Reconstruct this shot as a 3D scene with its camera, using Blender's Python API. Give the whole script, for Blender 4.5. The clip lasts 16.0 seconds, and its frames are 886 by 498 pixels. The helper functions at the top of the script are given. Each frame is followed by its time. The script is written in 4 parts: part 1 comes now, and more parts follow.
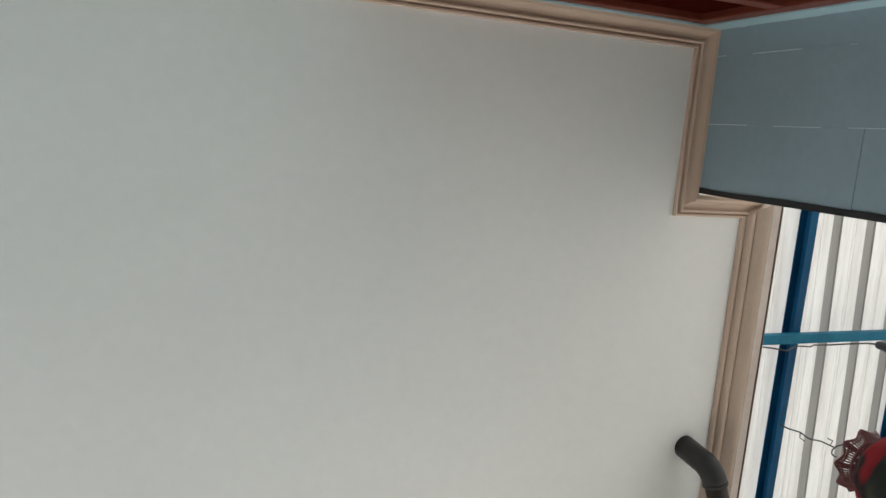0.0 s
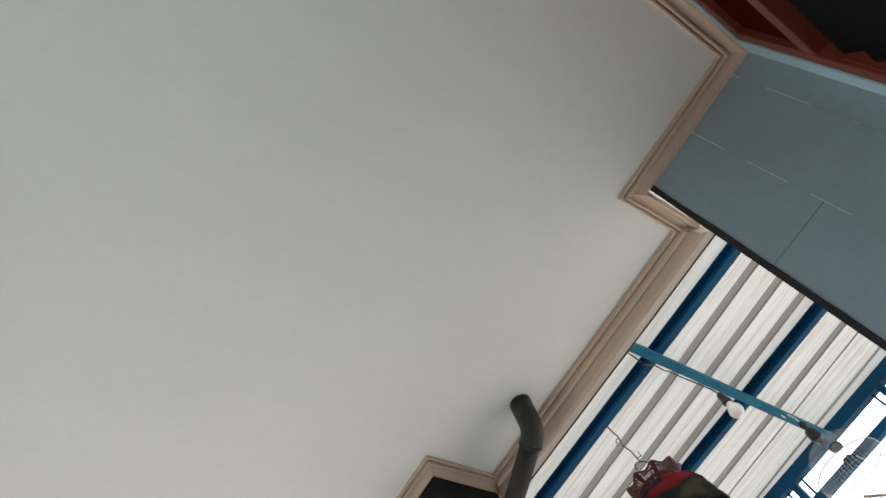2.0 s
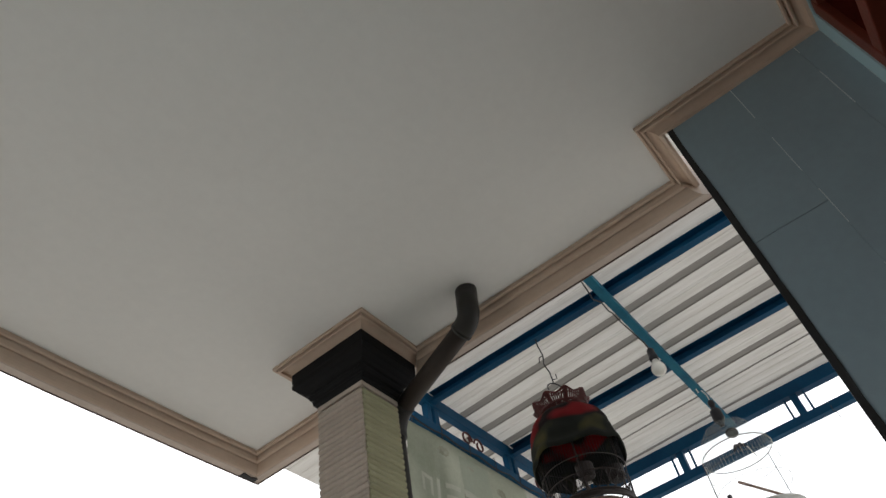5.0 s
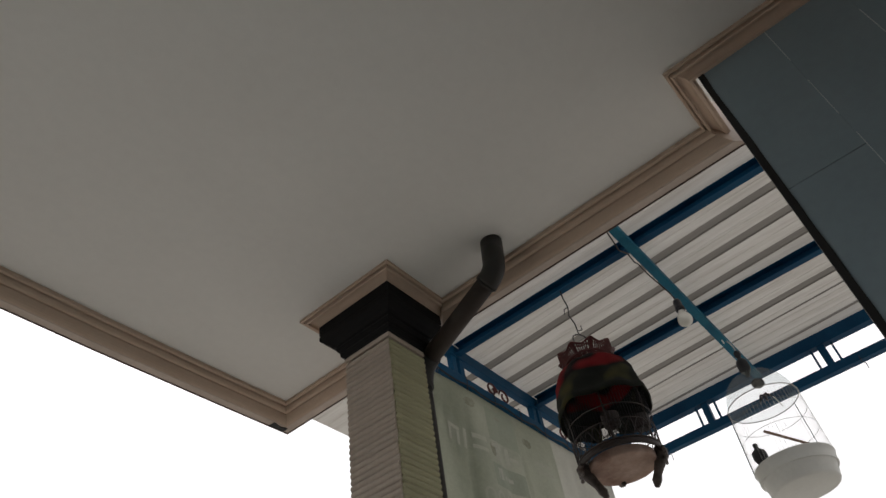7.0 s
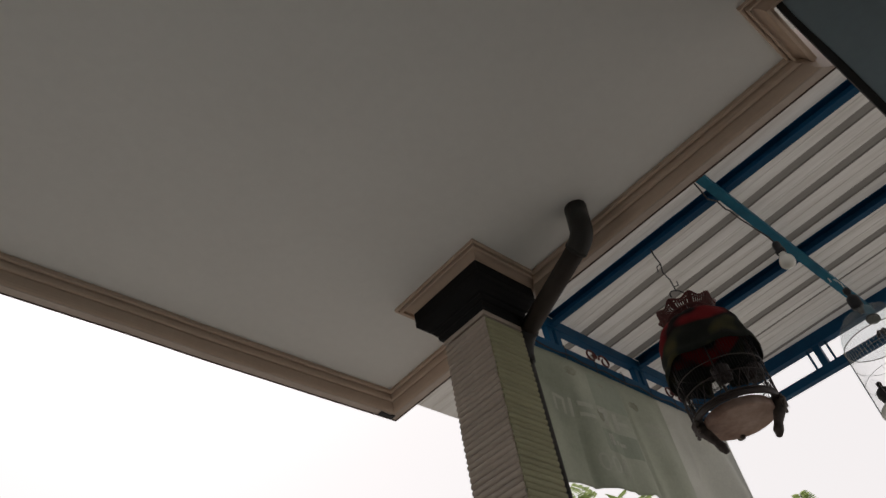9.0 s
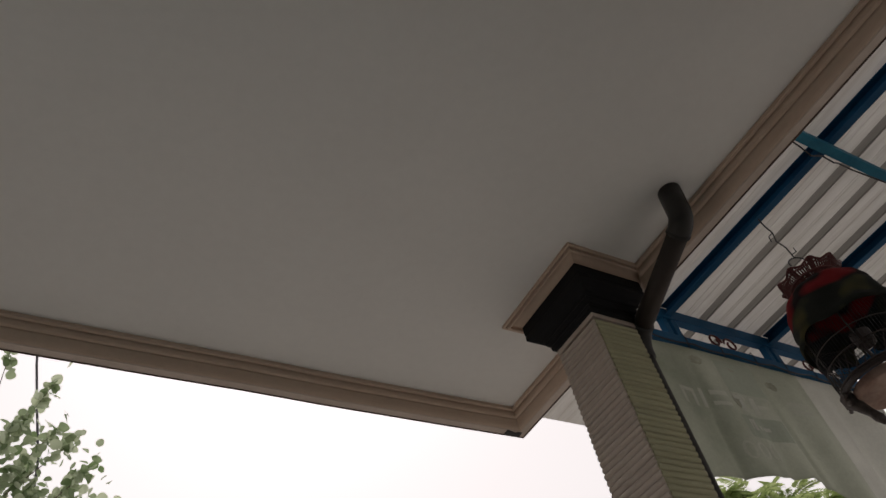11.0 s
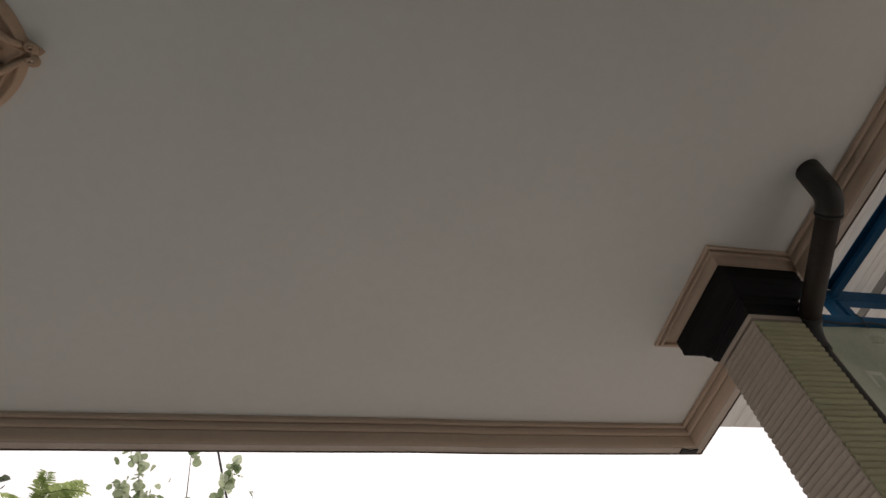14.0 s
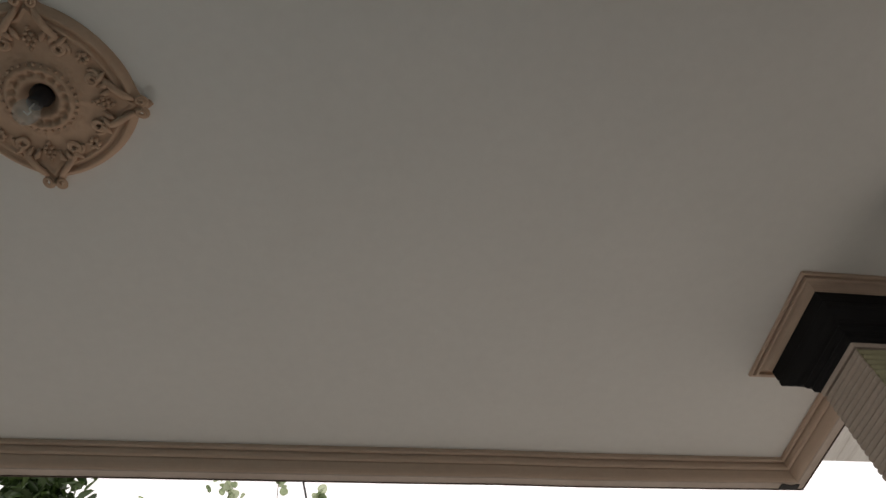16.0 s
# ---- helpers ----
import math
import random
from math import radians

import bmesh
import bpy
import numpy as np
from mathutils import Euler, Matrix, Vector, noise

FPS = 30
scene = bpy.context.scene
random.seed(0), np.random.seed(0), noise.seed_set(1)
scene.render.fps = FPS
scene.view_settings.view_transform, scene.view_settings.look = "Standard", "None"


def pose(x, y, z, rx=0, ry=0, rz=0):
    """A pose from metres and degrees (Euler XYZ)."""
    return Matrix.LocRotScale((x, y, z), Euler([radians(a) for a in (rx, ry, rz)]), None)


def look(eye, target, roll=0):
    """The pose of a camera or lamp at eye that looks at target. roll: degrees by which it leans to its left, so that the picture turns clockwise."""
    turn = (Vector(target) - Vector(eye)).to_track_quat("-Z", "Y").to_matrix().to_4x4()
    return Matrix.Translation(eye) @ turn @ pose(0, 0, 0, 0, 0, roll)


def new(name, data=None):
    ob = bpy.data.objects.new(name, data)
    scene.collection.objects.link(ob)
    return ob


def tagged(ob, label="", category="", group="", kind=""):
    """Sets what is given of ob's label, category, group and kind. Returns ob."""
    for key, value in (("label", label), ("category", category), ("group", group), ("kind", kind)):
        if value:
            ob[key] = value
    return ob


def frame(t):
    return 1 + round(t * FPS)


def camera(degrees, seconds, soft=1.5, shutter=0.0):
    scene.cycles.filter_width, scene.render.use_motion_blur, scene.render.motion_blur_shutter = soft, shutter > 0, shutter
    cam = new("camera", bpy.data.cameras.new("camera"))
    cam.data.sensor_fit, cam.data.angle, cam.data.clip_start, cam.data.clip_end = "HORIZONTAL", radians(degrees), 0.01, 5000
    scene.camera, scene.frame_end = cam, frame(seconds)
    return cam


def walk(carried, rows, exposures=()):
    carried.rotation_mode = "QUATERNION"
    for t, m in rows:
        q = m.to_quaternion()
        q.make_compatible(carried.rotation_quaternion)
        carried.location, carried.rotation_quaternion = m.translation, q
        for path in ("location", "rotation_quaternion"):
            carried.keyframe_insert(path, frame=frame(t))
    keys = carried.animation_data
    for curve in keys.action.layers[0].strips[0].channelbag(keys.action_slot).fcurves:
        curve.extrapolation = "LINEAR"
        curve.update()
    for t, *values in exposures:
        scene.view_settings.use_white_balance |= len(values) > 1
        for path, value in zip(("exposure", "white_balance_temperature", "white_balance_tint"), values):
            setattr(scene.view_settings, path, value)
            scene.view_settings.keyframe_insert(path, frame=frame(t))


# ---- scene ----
cam = camera(63.30, 16.0, soft=1.5)


def aim(x, y, z, yaw, pitch, roll):
    """Camera pose from its place, heading, tilt above the horizon and lean."""
    a, b = radians(yaw), radians(pitch)
    way = Vector((-math.sin(a) * math.cos(b), math.cos(a) * math.cos(b), math.sin(b)))
    return look((x, y, z), Vector((x, y, z)) + way, roll)


PATH = [
    (0, (-0.0094, -0.1436, 1.4420), -65.680, 66.921, -62.857),
    (0.5, (-0.0080, -0.1298, 1.4502), -67.307, 64.001, -59.476),
    (1, (-0.0298, -0.1010, 1.4514), -67.056, 61.990, -53.335),
    (1.5, (-0.0295, -0.0626, 1.4653), -66.530, 59.440, -44.722),
    (2, (-0.0213, -0.0568, 1.4823), -63.976, 56.995, -34.887),
    (2.5, (-0.0062, -0.0456, 1.4837), -64.171, 56.183, -30.103),
    (3, (-0.0078, -0.0345, 1.4887), -64.866, 54.512, -24.438),
    (3.5, (0.0022, -0.0111, 1.4798), -64.528, 53.482, -20.659),
    (4, (0.0010, -0.0101, 1.4876), -62.653, 51.561, -16.192),
    (4.5, (0.0073, -0.0040, 1.4833), -62.153, 49.511, -13.867),
    (7, (0.0191, 0.0266, 1.4791), -57.472, 45.053, -10.486),
    (7.5, (0.0139, 0.0362, 1.4790), -56.236, 44.904, -10.593),
    (8, (0.0076, 0.0456, 1.4809), -53.488, 44.778, -10.737),
    (8.5, (0.0009, 0.0543, 1.4868), -51.320, 45.047, -11.489),
    (9, (-0.0037, 0.0591, 1.4902), -48.772, 44.458, -11.655),
    (9.5, (-0.0120, 0.0728, 1.4838), -46.507, 44.660, -12.203),
    (12, (0.0393, 0.0474, 1.5365), -32.857, 48.942, -14.709),
    (12.5, (0.0416, 0.0440, 1.5436), -30.729, 49.090, -14.706),
    (13, (0.0316, 0.0443, 1.5587), -28.808, 49.591, -14.849),
    (13.5, (0.0209, 0.0362, 1.5642), -25.541, 50.469, -14.035),
    (14, (0.0122, 0.0276, 1.5765), -23.866, 51.698, -14.633),
    (14.5, (0.0016, 0.0410, 1.5641), -22.291, 52.932, -13.850),
    (15, (-0.0160, 0.0313, 1.5718), -20.062, 53.628, -13.231),
    (15.5, (-0.0283, 0.0228, 1.5738), -18.624, 54.374, -11.497),
    (16, (-0.0272, 0.0100, 1.5706), -14.946, 55.054, -8.597),
]
walk(cam, [(t, aim(*eye, yaw, pitch, roll)) for t, eye, yaw, pitch, roll in PATH],
     exposures=((0, 1.24, 6280, 8), (1.5, 1.15, 6280, 8), (3.0, 0.91, 6280, 8), (4.0, 0.65, 6280, 8), (4.6, 0.40, 6380, 9), (7.0, -0.38, 6700, 12), (8.0, -0.44, 6750, 13), (8.5, -0.64, 6780, 14), (9.0, -0.75, 6800, 14), (9.7, -0.93, 6850, 15), (12, -0.64, 6950, 17), (14.5, -0.50, 7000, 16), (15.5, -0.47, 7000, 15), (16, -0.34, 7000, 15)))

# ---- world and light ----
world = bpy.data.worlds.new("overcast_sky")
scene.world = world
world.use_nodes = True
wn = world.node_tree
wn.nodes.clear()
sky = wn.nodes.new("ShaderNodeTexSky")
sky.sky_type = "NISHITA"
sky.sun_disc = False
sky.sun_elevation, sky.sun_rotation = radians(52), radians(20)
sky.dust_density, sky.air_density = 4.0, 1.0
grey = wn.nodes.new("ShaderNodeHueSaturation")
grey.inputs["Saturation"].default_value = 0.12
back = wn.nodes.new("ShaderNodeBackground")
back.inputs["Strength"].default_value = 0.15
wout = wn.nodes.new("ShaderNodeOutputWorld")
wn.links.new(sky.outputs[0], grey.inputs["Color"])
cloud = wn.nodes.new("ShaderNodeMixRGB")
cloud.inputs[0].default_value = 0.8
cloud.inputs[2].default_value = (11.0, 11.1, 11.35, 1)
wn.links.new(grey.outputs[0], cloud.inputs[1])
wn.links.new(cloud.outputs[0], back.inputs["Color"])
wn.links.new(back.outputs[0], wout.inputs["Surface"])

sun_data = bpy.data.lights.new("sun", "SUN")
sun_data.energy, sun_data.angle, sun_data.color = 1.4, radians(14), (1.0, 0.96, 0.9)
sun = new("sun", sun_data)
sun.matrix_world = look((3, 8, 14), (0, 0, 0))


# ---- materials ----
def material(name, color, rough=0.6, var=0.12, scale=6.0, fine=60.0, bump=0.15, metal=0.0, dark=None,
             stain=0.0, stretch=(1, 1, 1), spec=0.4, trans=0.0, perobject=0.0):
    """A surface with large and fine variation of tone, relief and gloss."""
    m = bpy.data.materials.new(name)
    m.use_nodes = True
    nt = m.node_tree
    b = nt.nodes["Principled BSDF"]
    tc = nt.nodes.new("ShaderNodeTexCoord")
    mp = nt.nodes.new("ShaderNodeMapping")
    mp.inputs["Scale"].default_value = stretch
    nt.links.new(tc.outputs["Object"], mp.inputs["Vector"])

    def noise_tex(s, detail):
        n = nt.nodes.new("ShaderNodeTexNoise")
        n.inputs["Scale"].default_value, n.inputs["Detail"].default_value = s, detail
        n.inputs["Roughness"].default_value = 0.6
        nt.links.new(mp.outputs[0], n.inputs["Vector"])
        return n

    big, small = noise_tex(scale, 4), noise_tex(fine, 6)
    r1 = nt.nodes.new("ShaderNodeValToRGB")
    lo = dark or tuple(c * (1 - 2 * var) for c in color)
    r1.color_ramp.elements[0].color = (*lo, 1)
    r1.color_ramp.elements[1].color = (*color, 1)
    r1.color_ramp.elements[0].position = 0.3 - 0.2 * (1 - stain)
    r1.color_ramp.elements[1].position = 0.62
    nt.links.new(big.outputs["Fac"], r1.inputs["Fac"])
    mx = nt.nodes.new("ShaderNodeMixRGB")
    mx.blend_type = "MULTIPLY"
    mx.inputs["Fac"].default_value = 1.0
    r2 = nt.nodes.new("ShaderNodeValToRGB")
    r2.color_ramp.elements[0].position, r2.color_ramp.elements[1].position = 0.3, 0.7
    k = 1 - var
    r2.color_ramp.elements[0].color, r2.color_ramp.elements[1].color = (k, k, k, 1), (1, 1, 1, 1)
    nt.links.new(small.outputs["Fac"], r2.inputs["Fac"])
    nt.links.new(r1.outputs[0], mx.inputs[1])
    nt.links.new(r2.outputs[0], mx.inputs[2])
    last = mx.outputs[0]
    if perobject:
        oi = nt.nodes.new("ShaderNodeObjectInfo")
        mr = nt.nodes.new("ShaderNodeMapRange")
        mr.inputs["To Min"].default_value, mr.inputs["To Max"].default_value = 1 - perobject, 1 + perobject
        nt.links.new(oi.outputs["Random"], mr.inputs["Value"])
        hs = nt.nodes.new("ShaderNodeHueSaturation")
        nt.links.new(mr.outputs[0], hs.inputs["Value"])
        nt.links.new(last, hs.inputs["Color"])
        last = hs.outputs[0]
    nt.links.new(last, b.inputs["Base Color"])
    rr = nt.nodes.new("ShaderNodeMapRange")
    rr.inputs["To Min"].default_value, rr.inputs["To Max"].default_value = max(rough - 0.1, 0.02), min(rough + 0.1, 1)
    nt.links.new(small.outputs["Fac"], rr.inputs["Value"])
    nt.links.new(rr.outputs[0], b.inputs["Roughness"])
    b.inputs["Metallic"].default_value = metal
    b.inputs["Specular IOR Level"].default_value = spec
    b.inputs["Transmission Weight"].default_value = trans
    if bump:
        bp = nt.nodes.new("ShaderNodeBump")
        bp.inputs["Strength"].default_value, bp.inputs["Distance"].default_value = bump, 0.004
        nt.links.new(small.outputs["Fac"], bp.inputs["Height"])
        nt.links.new(bp.outputs[0], b.inputs["Normal"])
    return m


def leafy(name, color, light, thin=0.35):
    """Leaves: two-tone by leaf, some light passing through."""
    m = bpy.data.materials.new(name)
    m.use_nodes = True
    nt = m.node_tree
    b = nt.nodes["Principled BSDF"]
    g = nt.nodes.new("ShaderNodeNewGeometry")
    r = nt.nodes.new("ShaderNodeValToRGB")
    r.color_ramp.elements[0].color, r.color_ramp.elements[1].color = (*color, 1), (*light, 1)
    nt.links.new(g.outputs["Random Per Island"], r.inputs["Fac"])
    nt.links.new(r.outputs[0], b.inputs["Base Color"])
    b.inputs["Roughness"].default_value = 0.32
    tr = nt.nodes.new("ShaderNodeBsdfTranslucent")
    nt.links.new(r.outputs[0], tr.inputs["Color"])
    mix = nt.nodes.new("ShaderNodeMixShader")
    mix.inputs[0].default_value = thin
    nt.links.new(b.outputs[0], mix.inputs[1])
    nt.links.new(tr.outputs[0], mix.inputs[2])
    nt.links.new(mix.outputs[0], nt.nodes["Material Output"].inputs["Surface"])
    return m


def let_through(m, share):
    """Lets a share of the light pass diffusely through a thin sheet."""
    nt = m.node_tree
    b = nt.nodes["Principled BSDF"]
    tr = nt.nodes.new("ShaderNodeBsdfTranslucent")
    nt.links.new(b.inputs["Base Color"].links[0].from_socket, tr.inputs["Color"])
    mix = nt.nodes.new("ShaderNodeMixShader")
    mix.inputs[0].default_value = share
    nt.links.new(b.outputs[0], mix.inputs[1])
    nt.links.new(tr.outputs[0], mix.inputs[2])
    nt.links.new(mix.outputs[0], nt.nodes["Material Output"].inputs["Surface"])
    return m


def film(name, body):
    """Thin clear plastic: mostly see-through, a little milky."""
    m = bpy.data.materials.new(name)
    m.use_nodes = True
    nt = m.node_tree
    p = nt.nodes["Principled BSDF"]
    p.inputs["Base Color"].default_value = (0.7, 0.73, 0.72, 1)
    p.inputs["Roughness"].default_value = 0.25
    t = nt.nodes.new("ShaderNodeBsdfTransparent")
    t.inputs["Color"].default_value = (0.93, 0.94, 0.94, 1)
    mix = nt.nodes.new("ShaderNodeMixShader")
    mix.inputs[0].default_value = body
    nt.links.new(t.outputs[0], mix.inputs[1])
    nt.links.new(p.outputs[0], mix.inputs[2])
    nt.links.new(mix.outputs[0], nt.nodes["Material Output"].inputs["Surface"])
    return m


M_CEIL = material("white_ceiling_paint", (0.78, 0.77, 0.75), 0.75, 0.035, 1.3, 25, 0.06)
M_CORNICE = material("beige_cornice_paint", (0.57, 0.43, 0.335), 0.55, 0.06, 5, 50, 0.12)
M_FASCIA = material("fascia_paint", (0.62, 0.52, 0.46), 0.6, 0.1, 4, 40, 0.15, dark=(0.46, 0.37, 0.31))
M_WALL = material("blue_grey_wall_paint", (0.27, 0.35, 0.395), 0.6, 0.06, 2.5, 40, 0.15)
M_WALL_LIGHT = material("pale_blue_wall_paint", (0.36, 0.52, 0.57), 0.6, 0.06, 3, 40, 0.15)
M_FILLER = material("pale_joint_filler", (0.6, 0.66, 0.68), 0.8, 0.15, 9, 80, 0.2)
M_BLACK = material("black_edge_strip", (0.018, 0.018, 0.02), 0.6, 0.2, 12, 60, 0.2)
M_REDWOOD = material("red_brown_varnished_wood", (0.17, 0.036, 0.02), 0.45, 0.22, 3, 60, 0.25, stretch=(1, 1, 0.25))
M_PANEL = material("dark_red_wood_panel", (0.045, 0.006, 0.004), 0.8, 0.2, 3, 50, 0.2, spec=0.0)
M_SMOKED = material("smoked_louvre_glass", (0.005, 0.0045, 0.0045), 0.5, 0.1, 5, 40, 0.02, spec=0.04)
M_CAPITAL = material("charcoal_capital_paint", (0.011, 0.011, 0.012), 0.7, 0.15, 7, 60, 0.2, spec=0.15)
M_RIB_A = material("beige_ribbed_cladding", (0.5, 0.42, 0.355), 0.65, 0.12, 6, 70, 0.25, perobject=0.06)
# same cladding, with the greenish reflected light of one side put into its colour
M_RIB_B = material("beige_cladding_green_lit", (0.42, 0.4, 0.25), 0.65, 0.12, 6, 70, 0.25, perobject=0.06)
M_PIPE = material("grey_pvc", (0.038, 0.036, 0.034), 0.45, 0.1, 8, 60, 0.08, spec=0.25)
M_PIPE_OLD = material("weathered_brown_pvc", (0.062, 0.049, 0.043), 0.5, 0.14, 6, 60, 0.1, spec=0.2)
M_BLUE = material("blue_enamel_steel", (0.008, 0.080, 0.175), 0.5, 0.14, 5, 60, 0.1, dark=(0.005, 0.046, 0.115), spec=0.12)
M_TEAL = material("light_teal_enamel", (0.022, 0.175, 0.27), 0.55, 0.16, 7, 70, 0.15, dark=(0.012, 0.11, 0.2), stain=0.5, spec=0.12)
M_SHEET = material("white_plastic_sheet", (0.66, 0.64, 0.605), 0.5, 0.10, 5, 40, 0.05, stretch=(5, 0.35, 1), dark=(0.5, 0.47, 0.43), stain=0.5)
M_RIB = material("grey_sheet_rib", (0.27, 0.255, 0.235), 0.7, 0.12, 4, 30, 0.08, stretch=(4, 0.5, 1), spec=0.2)
let_through(M_SHEET, 0.17)
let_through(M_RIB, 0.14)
M_BANNER = material("faded_banner_cloth", (0.56, 0.58, 0.5), 0.85, 0.12, 2.2, 70, 0.2, dark=(0.36, 0.385, 0.31), stain=0.8)
M_BANNER_STAIN = material("damp_stained_cloth", (0.45, 0.455, 0.37), 0.9, 0.15, 14, 80, 0.2, dark=(0.27, 0.265, 0.20), stain=0.8)
M_BANNER_PALE = material("pale_banner_cloth", (0.72, 0.72, 0.67), 0.85, 0.1, 2.5, 70, 0.2, dark=(0.55, 0.55, 0.5), stain=0.5)
M_BANNER_DARK = material("banner_print_green", (0.43, 0.47, 0.38), 0.85, 0.1, 4, 70, 0.2)
M_BANNER_LIGHT = material("banner_print_pale", (0.60, 0.61, 0.535), 0.85, 0.1, 4, 70, 0.2)
M_WIRE = material("dark_wire", (0.03, 0.03, 0.035), 0.5, 0.1, 20, 80, 0.05)
M_WHITE_PLASTIC = material("white_plastic", (0.78, 0.79, 0.76), 0.4, 0.05, 6, 50, 0.04)
M_BLACK_PLASTIC = material("black_plastic", (0.02, 0.02, 0.025), 0.45, 0.1, 10, 60, 0.05)
M_BULB = material("opal_bulb_glass", (0.85, 0.84, 0.78), 0.25, 0.03, 6, 40, 0.0)
M_LACE = material("maroon_carved_wood", (0.1, 0.016, 0.015), 0.5, 0.2, 20, 80, 0.2)
M_CAGE = material("dark_cage_wood", (0.028, 0.017, 0.015), 0.5, 0.2, 12, 80, 0.15)
M_FOOT = material("mottled_carved_wood", (0.09, 0.07, 0.06), 0.6, 0.25, 28, 90, 0.5, dark=(0.018, 0.012, 0.01), stain=0.9)
M_TRAY = material("worn_wood_tray", (0.46, 0.33, 0.27), 0.7, 0.2, 7, 60, 0.2, dark=(0.2, 0.1, 0.07), stain=0.6)
M_DRIP = material("dark_brown_edge", (0.09, 0.055, 0.04), 0.6, 0.2, 12, 60, 0.2)
M_ROSE = material("tan_moulded_plaster", (0.56, 0.385, 0.275), 0.6, 0.08, 9, 80, 0.15)
M_CLEAR = film("clear_plastic", 0.06)
M_BULB_CLEAR = film("bulb_glass", 0.22)
M_CONCRETE = material("yard_concrete", (0.33, 0.315, 0.285), 0.85, 0.15, 0.7, 20, 0.3)
M_TILE = material("porch_tile", (0.2, 0.18, 0.155), 0.35, 0.08, 2, 30, 0.05)
M_BARK = material("bark", (0.16, 0.12, 0.09), 0.9, 0.3, 8, 60, 0.5)
M_FEEDER = material("grey_feeder_plastic", (0.3, 0.3, 0.28), 0.5, 0.1, 10, 60, 0.05)
M_INNER = material("plain_inner_wall", (0.24, 0.225, 0.2), 0.8, 0.08, 2, 30, 0.1)


# ---- helpers of this scene ----
def thing(name, at, label, category, group="", kind=""):
    ob = new(name)
    ob.location = at
    ob.empty_display_size = 0.1
    return tagged(ob, label, category, group, kind)


def part(name, bm, mat, parent=None, label="", smooth=False):
    """Links a bmesh, in world coordinates, as one mesh under parent."""
    bmesh.ops.recalc_face_normals(bm, faces=bm.faces)
    me = bpy.data.meshes.new(name)
    bm.to_mesh(me)
    bm.free()
    for m in mat if isinstance(mat, (list, tuple)) else [mat]:
        me.materials.append(m)
    if smooth:
        me.polygons.foreach_set("use_smooth", [True] * len(me.polygons))
    ob = new(name, me)
    if parent:
        ob.parent = parent
        if parent.type == "EMPTY":
            ob.matrix_parent_inverse = Matrix.Translation(parent.location).inverted()
    if label:
        ob["label"] = label
    return ob


def box(x0, x1, y0, y1, z0, z1, bevel=0.0, bm=None):
    own = bmesh.new()
    bmesh.ops.create_cube(own, size=1)
    for v in own.verts:
        v.co = Vector(((x0 + x1) / 2 + v.co.x * (x1 - x0), (y0 + y1) / 2 + v.co.y * (y1 - y0),
                       (z0 + z1) / 2 + v.co.z * (z1 - z0)))
    if bevel:
        bmesh.ops.bevel(own, geom=own.edges[:], offset=bevel, segments=2, affect="EDGES", profile=0.6)
    if bm is None:
        return own
    return join(bm, own)


def join(bm, other):
    me = bpy.data.meshes.new("joined")
    other.to_mesh(me)
    other.free()
    bm.from_mesh(me)
    bpy.data.meshes.remove(me)
    return bm


def tube(points, radius, sides=8, bm=None, closed=False, caps=True):
    """A round bar along points; radius may be one number or one for each point."""
    bm = bm or bmesh.new()
    pts = [Vector(p) for p in points]
    n = len(pts)
    rad = radius if isinstance(radius, (list, tuple)) else [radius] * n
    rings = []
    side = None
    for i, p in enumerate(pts):
        a = pts[i - 1] if i or closed else p
        b = pts[(i + 1) % n] if i < n - 1 or closed else p
        d = (b - a).normalized()
        if side is None:
            side = d.orthogonal().normalized()
        side = (side - d * side.dot(d)).normalized()
        up = d.cross(side)
        rings.append([bm.verts.new(p + rad[i] * (math.cos(k * 2 * math.pi / sides) * side
                                                 + math.sin(k * 2 * math.pi / sides) * up)) for k in range(sides)])
    for i in range(n if closed else n - 1):
        r0, r1 = rings[i], rings[(i + 1) % n]
        for k in range(sides):
            bm.faces.new((r0[k], r0[(k + 1) % sides], r1[(k + 1) % sides], r1[k]))
    if caps and not closed:
        bm.faces.new(rings[0])
        bm.faces.new(rings[-1])
    return bm


def lathe(profile, centre, sides=32, bm=None, close=True):
    """Turns (radius, height) pairs about the upright through centre."""
    bm = bm or bmesh.new()
    c = Vector(centre)
    rings = [[bm.verts.new(c + Vector((r * math.cos(k * 2 * math.pi / sides), r * math.sin(k * 2 * math.pi / sides), z)))
              for k in range(sides)] for r, z in profile]
    for a, b in zip(rings, rings[1:]):
        for k in range(sides):
            bm.faces.new((a[k], a[(k + 1) % sides], b[(k + 1) % sides], b[k]))
    if close:
        bm.faces.new(rings[0])
        bm.faces.new(rings[-1])
    return bm


def circle(centre, r, n=32, z=0.0):
    return [Vector(centre) + Vector((r * math.cos(k * 2 * math.pi / n), r * math.sin(k * 2 * math.pi / n), z)) for k in range(n)]


def prism(outline, z0, z1, bm=None):
    """An upright block over a plan outline."""
    bm = bm or bmesh.new()
    lo = [bm.verts.new((x, y, z0)) for x, y in outline]
    hi = [bm.verts.new((x, y, z1)) for x, y in outline]
    bm.faces.new(lo)
    bm.faces.new(hi)
    n = len(lo)
    for i in range(n):
        bm.faces.new((lo[i], lo[(i + 1) % n], hi[(i + 1) % n], hi[i]))
    return bm

